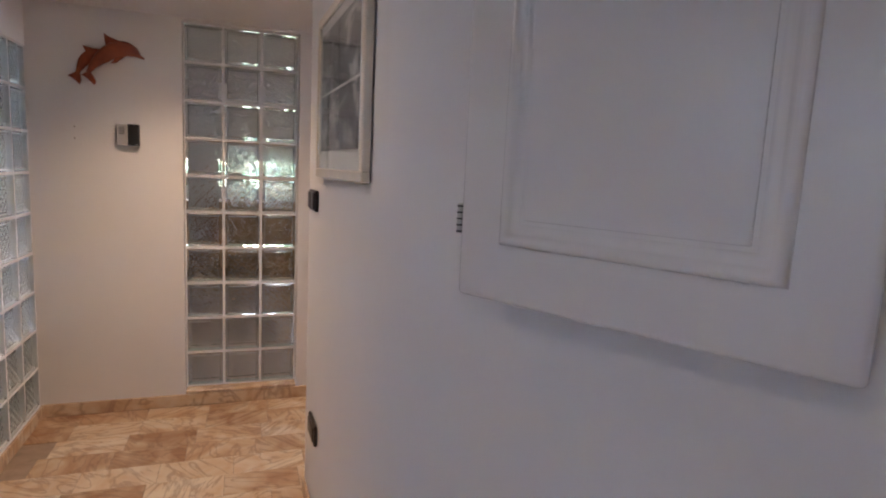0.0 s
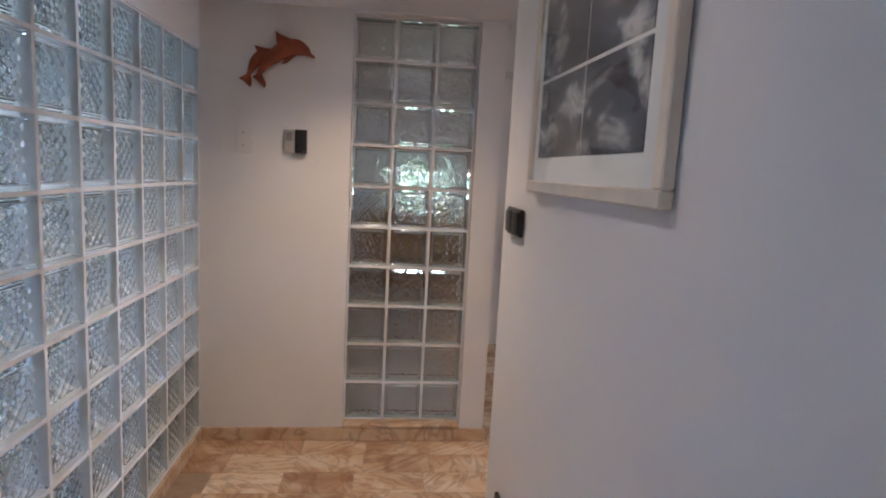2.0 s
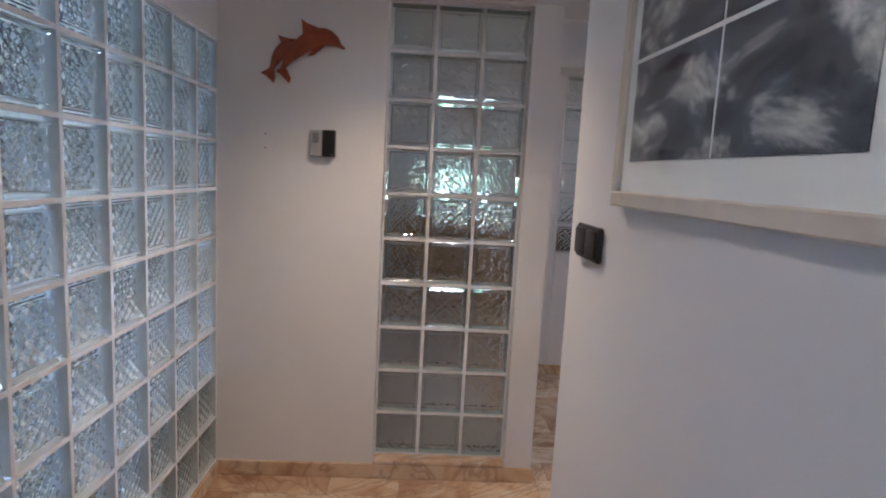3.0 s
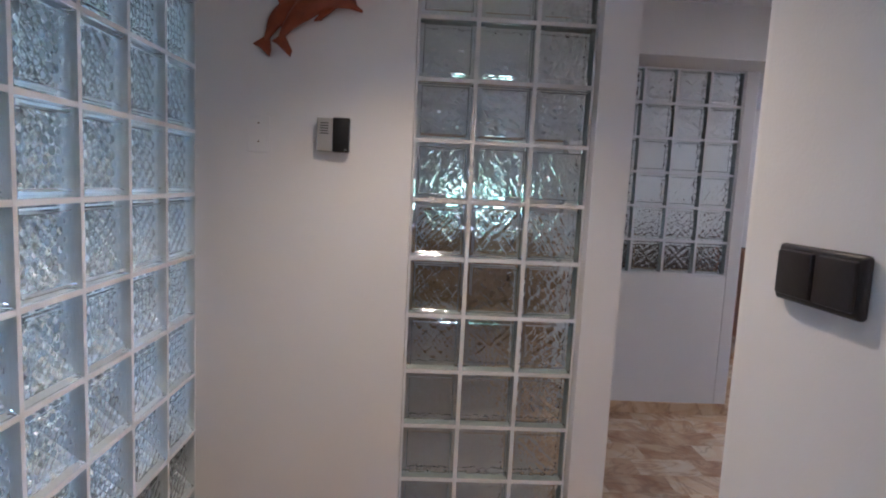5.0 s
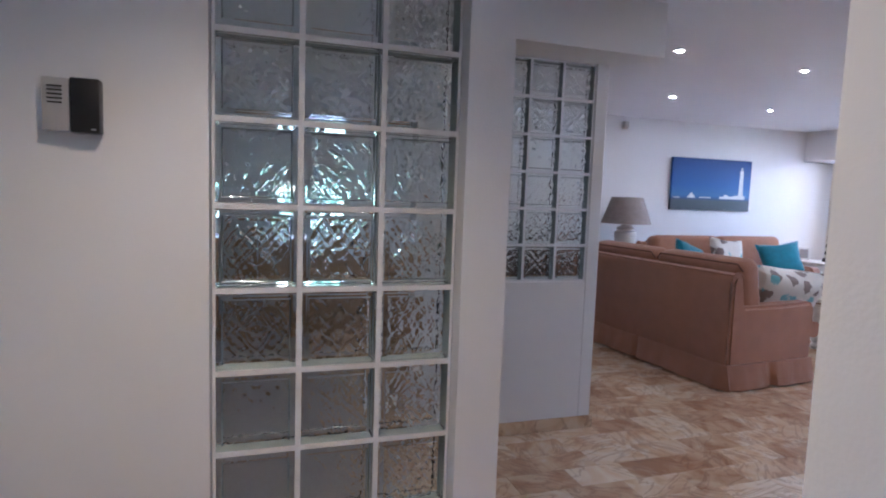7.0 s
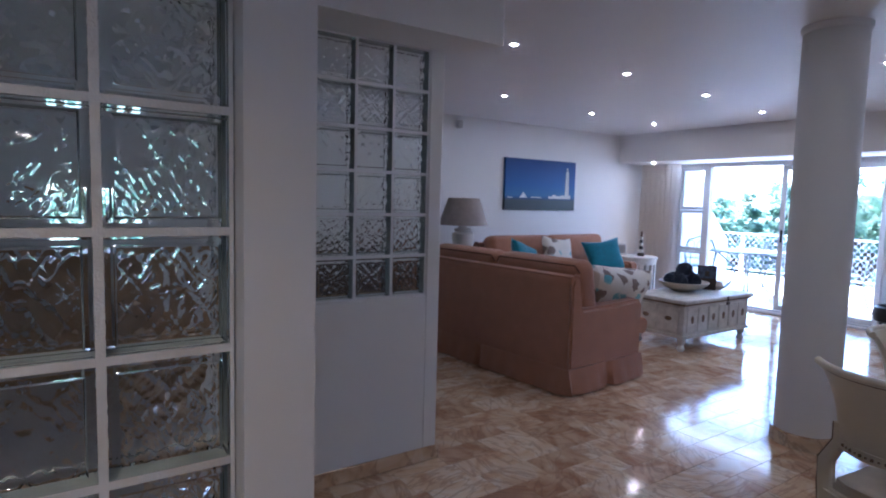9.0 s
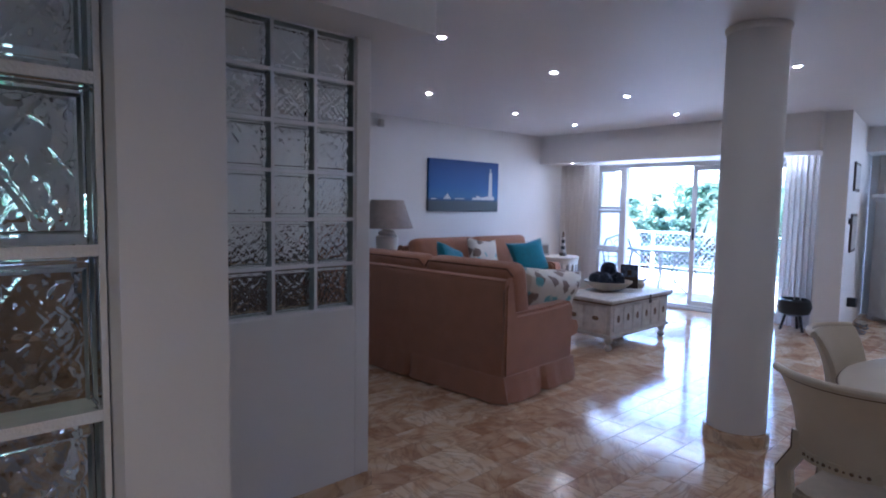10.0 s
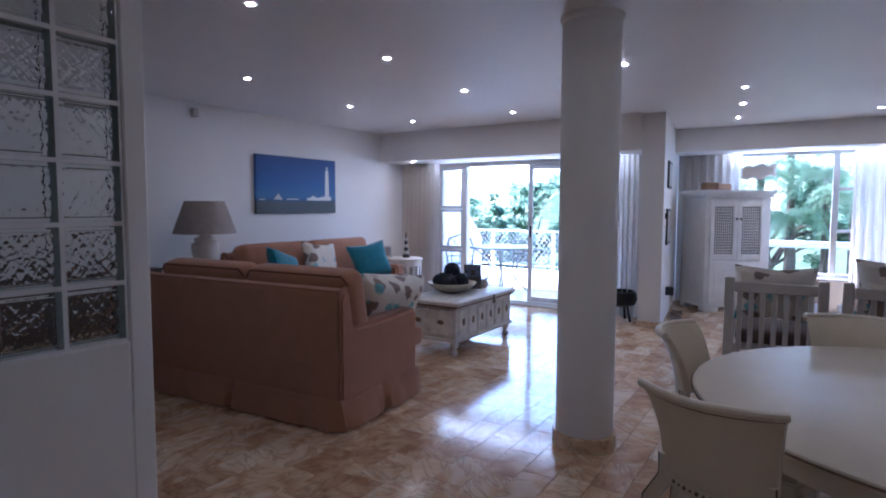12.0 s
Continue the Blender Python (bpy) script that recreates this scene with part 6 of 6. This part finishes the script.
def broad_tree(at, height, spread, seed, leaves=2600, size=0.16):
    rnd = random.Random(seed)
    t = thing("tree", "leafy green garden tree", "tree", "garden trees", pose(*at))
    bm = bmesh.new()
    sweep(bm, [(0, 0, 0), (0.05, 0.03, height * 0.25), (-0.04, 0.08, height * 0.5)], [0.14, 0.11, 0.08], 9)
    tips = []
    for k in range(9):
        a, h = rnd.uniform(0, 6.28), height * rnd.uniform(0.25, 0.5)
        e = (spread * rnd.uniform(0.35, 0.8) * math.cos(a), spread * rnd.uniform(0.35, 0.8) * math.sin(a), height * rnd.uniform(0.5, 0.9))
        sweep(bm, [(0, 0.03, h), (e[0] * 0.5, e[1] * 0.5, (h + e[2]) / 2 + 0.15), e], [0.06, 0.04, 0.015], 7)
        tips.append(e)
    part("trunk", bm, M_BARK, t)
    bm = bmesh.new()
    clumps = []
    for e in tips:
        for _ in range(5):
            clumps.append((Vector(e) + Vector((rnd.gauss(0, spread * 0.2), rnd.gauss(0, spread * 0.2), rnd.gauss(0, height * 0.06))), rnd.uniform(0.25, 0.5) * spread * 0.42))
    for i in range(leaves):
        c, r = clumps[i % len(clumps)]
        v = Vector((rnd.gauss(0, 1), rnd.gauss(0, 1), rnd.gauss(0, 1))).normalized() * r * rnd.uniform(0.35, 1.0)
        v.z *= 0.75
        p = c + v
        u = Vector((rnd.uniform(-1, 1), rnd.uniform(-1, 1), rnd.uniform(-0.6, 0.3))).normalized()
        w = u.cross(Vector((rnd.uniform(-1, 1), rnd.uniform(-1, 1), 1))).normalized()
        s = size * rnd.uniform(0.6, 1.3)
        q = [bm.verts.new(p), bm.verts.new(p + u * s * 0.5 + w * s * 0.28), bm.verts.new(p + u * s), bm.verts.new(p + u * s * 0.5 - w * s * 0.28)]
        bm.faces.new(q)
    part("crown", bm, M_LEAF, t, smooth=False)
    return t


def palm(at, height, fronds, reach, seed):
    rnd = random.Random(seed)
    t = thing("palm_tree", "feathery palm in the garden", "tree", "garden palms", pose(*at))
    bm = bmesh.new()
    sweep(bm, [(0, 0, 0), (0.06, 0, height * 0.5), (0.02, 0.04, height)], [0.14, 0.11, 0.1], 10)
    part("trunk", bm, M_BARK, t)
    bm = bmesh.new()
    for k in range(fronds):
        a = 2 * math.pi * k / fronds + rnd.uniform(-0.2, 0.2)
        up = rnd.uniform(-0.1, 1.0)
        dirv = Vector((math.cos(a), math.sin(a), 0))
        L = reach * rnd.uniform(0.8, 1.1)
        side = Vector((-math.sin(a), math.cos(a), 0))
        prev = None
        for i in range(27):
            s = i / 26
            p = Vector((0.02, 0.04, height)) + dirv * L * s * (1 - 0.15 * s) + Vector((0, 0, L * (up * s - (0.75 + 0.35 * up) * s * s)))
            if prev is not None:
                for sg in (-1, 1):
                    for h in (0.0, 0.5):
                        b = prev.lerp(p, h)
                        ln = 0.42 * reach * 0.5 * math.sin(math.pi * min(1, 0.12 + 0.85 * s)) + 0.05
                        tip = b + (side * sg * 0.75 + dirv * (0.45 + rnd.gauss(0, 0.3)) + Vector((0, 0, rnd.gauss(0, 0.22)))).normalized() * ln + Vector((0, 0, -0.35 * ln - rnd.uniform(0, 0.06)))
                        wv = (p - prev).normalized() * 0.009
                        bm.faces.new((bm.verts.new(b - wv), bm.verts.new(tip), bm.verts.new(b + wv)))
            prev = p
    part("crown", bm, M_LEAF2, t, smooth=False)
    return t


for k, (x, y, z, hgt, spr) in enumerate(((17.0, 11.6, -1.9, 3.4, 1.7), (17.5, 10.3, -1.8, 3.7, 1.7), (18.5, 8.9, -1.8, 4.0, 1.9), (21.0, 13.5, -2.0, 4.2, 2.4), (23.0, 10.8, -2.0, 4.7, 2.6), (20.5, 7.2, -1.8, 4.4, 2.3),
                                          (20.0, 3.9, -1.6, 3.9, 2.3), (22.5, 1.8, -1.6, 4.4, 2.6), (21.0, -0.6, -1.6, 4.0, 2.6))):
    broad_tree((x, y, z), hgt, spr, 20 + k, 9000, 0.17 if k > 5 else 0.14)
palm((16.0, 8.35, -1.4), 2.9, 26, 1.4, 8)
palm((16.5, 6.9, -1.2), 3.2, 26, 1.7, 18)
palm((16.6, 4.75, -0.9), 2.6, 24, 1.3, 9)
palm((17.4, 4.0, -0.9), 3.2, 24, 1.4, 10)
palm((16.9, 3.3, -0.9), 2.0, 24, 1.1, 11)
palm((17.8, 2.6, -0.9), 3.1, 24, 1.5, 12)
palm((16.8, 2.1, -0.9), 2.5, 24, 1.3, 13)
palm((18.8, 3.4, -0.9), 3.9, 24, 1.5, 19)
palm((18.8, 1.4, -0.9), 3.6, 24, 1.6, 21)
broad_tree((0.9, 12.5, -0.9), 3.6, 2.2, 15, 2600, 0.16)
broad_tree((2.2, 13.5, -0.9), 3.8, 2.2, 17, 2600, 0.16)

# ---------------------------------------------------------------- marble floor
floor = solid("floor", [((-2.7, -0.9, -0.12), (XW + 0.02, YA, -0.003))], M_GROUT, "polished pink and ochre marble tiles laid in staggered rows", category="floor")
TL, TW = 0.31, 0.168
bm = bmesh.new()
vs = box(bm, (-TL / 2 + 0.0008, -TW / 2 + 0.0008, -0.008), (TL / 2 - 0.0008, TW / 2 - 0.0008, 0.0), 0.0008)
bmesh.ops.recalc_face_normals(bm, faces=bm.faces)
tile_mesh = bpy.data.meshes.new("tile")
bm.to_mesh(tile_mesh)
bm.free()
tile_mesh.materials.append(M_MARBLE)
rnd = random.Random(4)
verts, faces = [], []
base_v = [tuple(v.co) for v in tile_mesh.vertices]
base_f = [tuple(p.vertices) for p in tile_mesh.polygons]
r0, r1 = int((-0.9 - 3.041) / TW), int((YA - 3.041) / TW) + 1
for r in range(r0, r1):
    y = 3.041 + r * TW
    if y - TW / 2 < -0.88 or y + TW / 2 > YA:
        continue
    shift = rnd.random() * TL
    c = 0
    while True:
        x = -2.7 + shift + c * TL
        c += 1
        if x + TL / 2 > XW:
            break
        hall = XL < x < 0.75 and 0.4 < y < 3.55
        room = 0.7 <= x < 3.1 and 2.6 < y < 5.4
        if x < XL and y < 3.5:
            continue
        if hall or room:
            ob = new("tile", tile_mesh)
            ob.parent = floor
            ob.location = (x, y, 0)
        else:
            n0 = len(verts)
            verts.extend((x + a, y + b, z) for a, b, z in base_v)
            faces.extend(tuple(n0 + i for i in f) for f in base_f)
me = bpy.data.meshes.new("far_tiles")
me.from_pydata(verts, [], faces)
me.materials.append(M_MARBLE_FAR)
far = new("far_tiles", me)
far.parent = floor
tagged(far, kind="stuff")
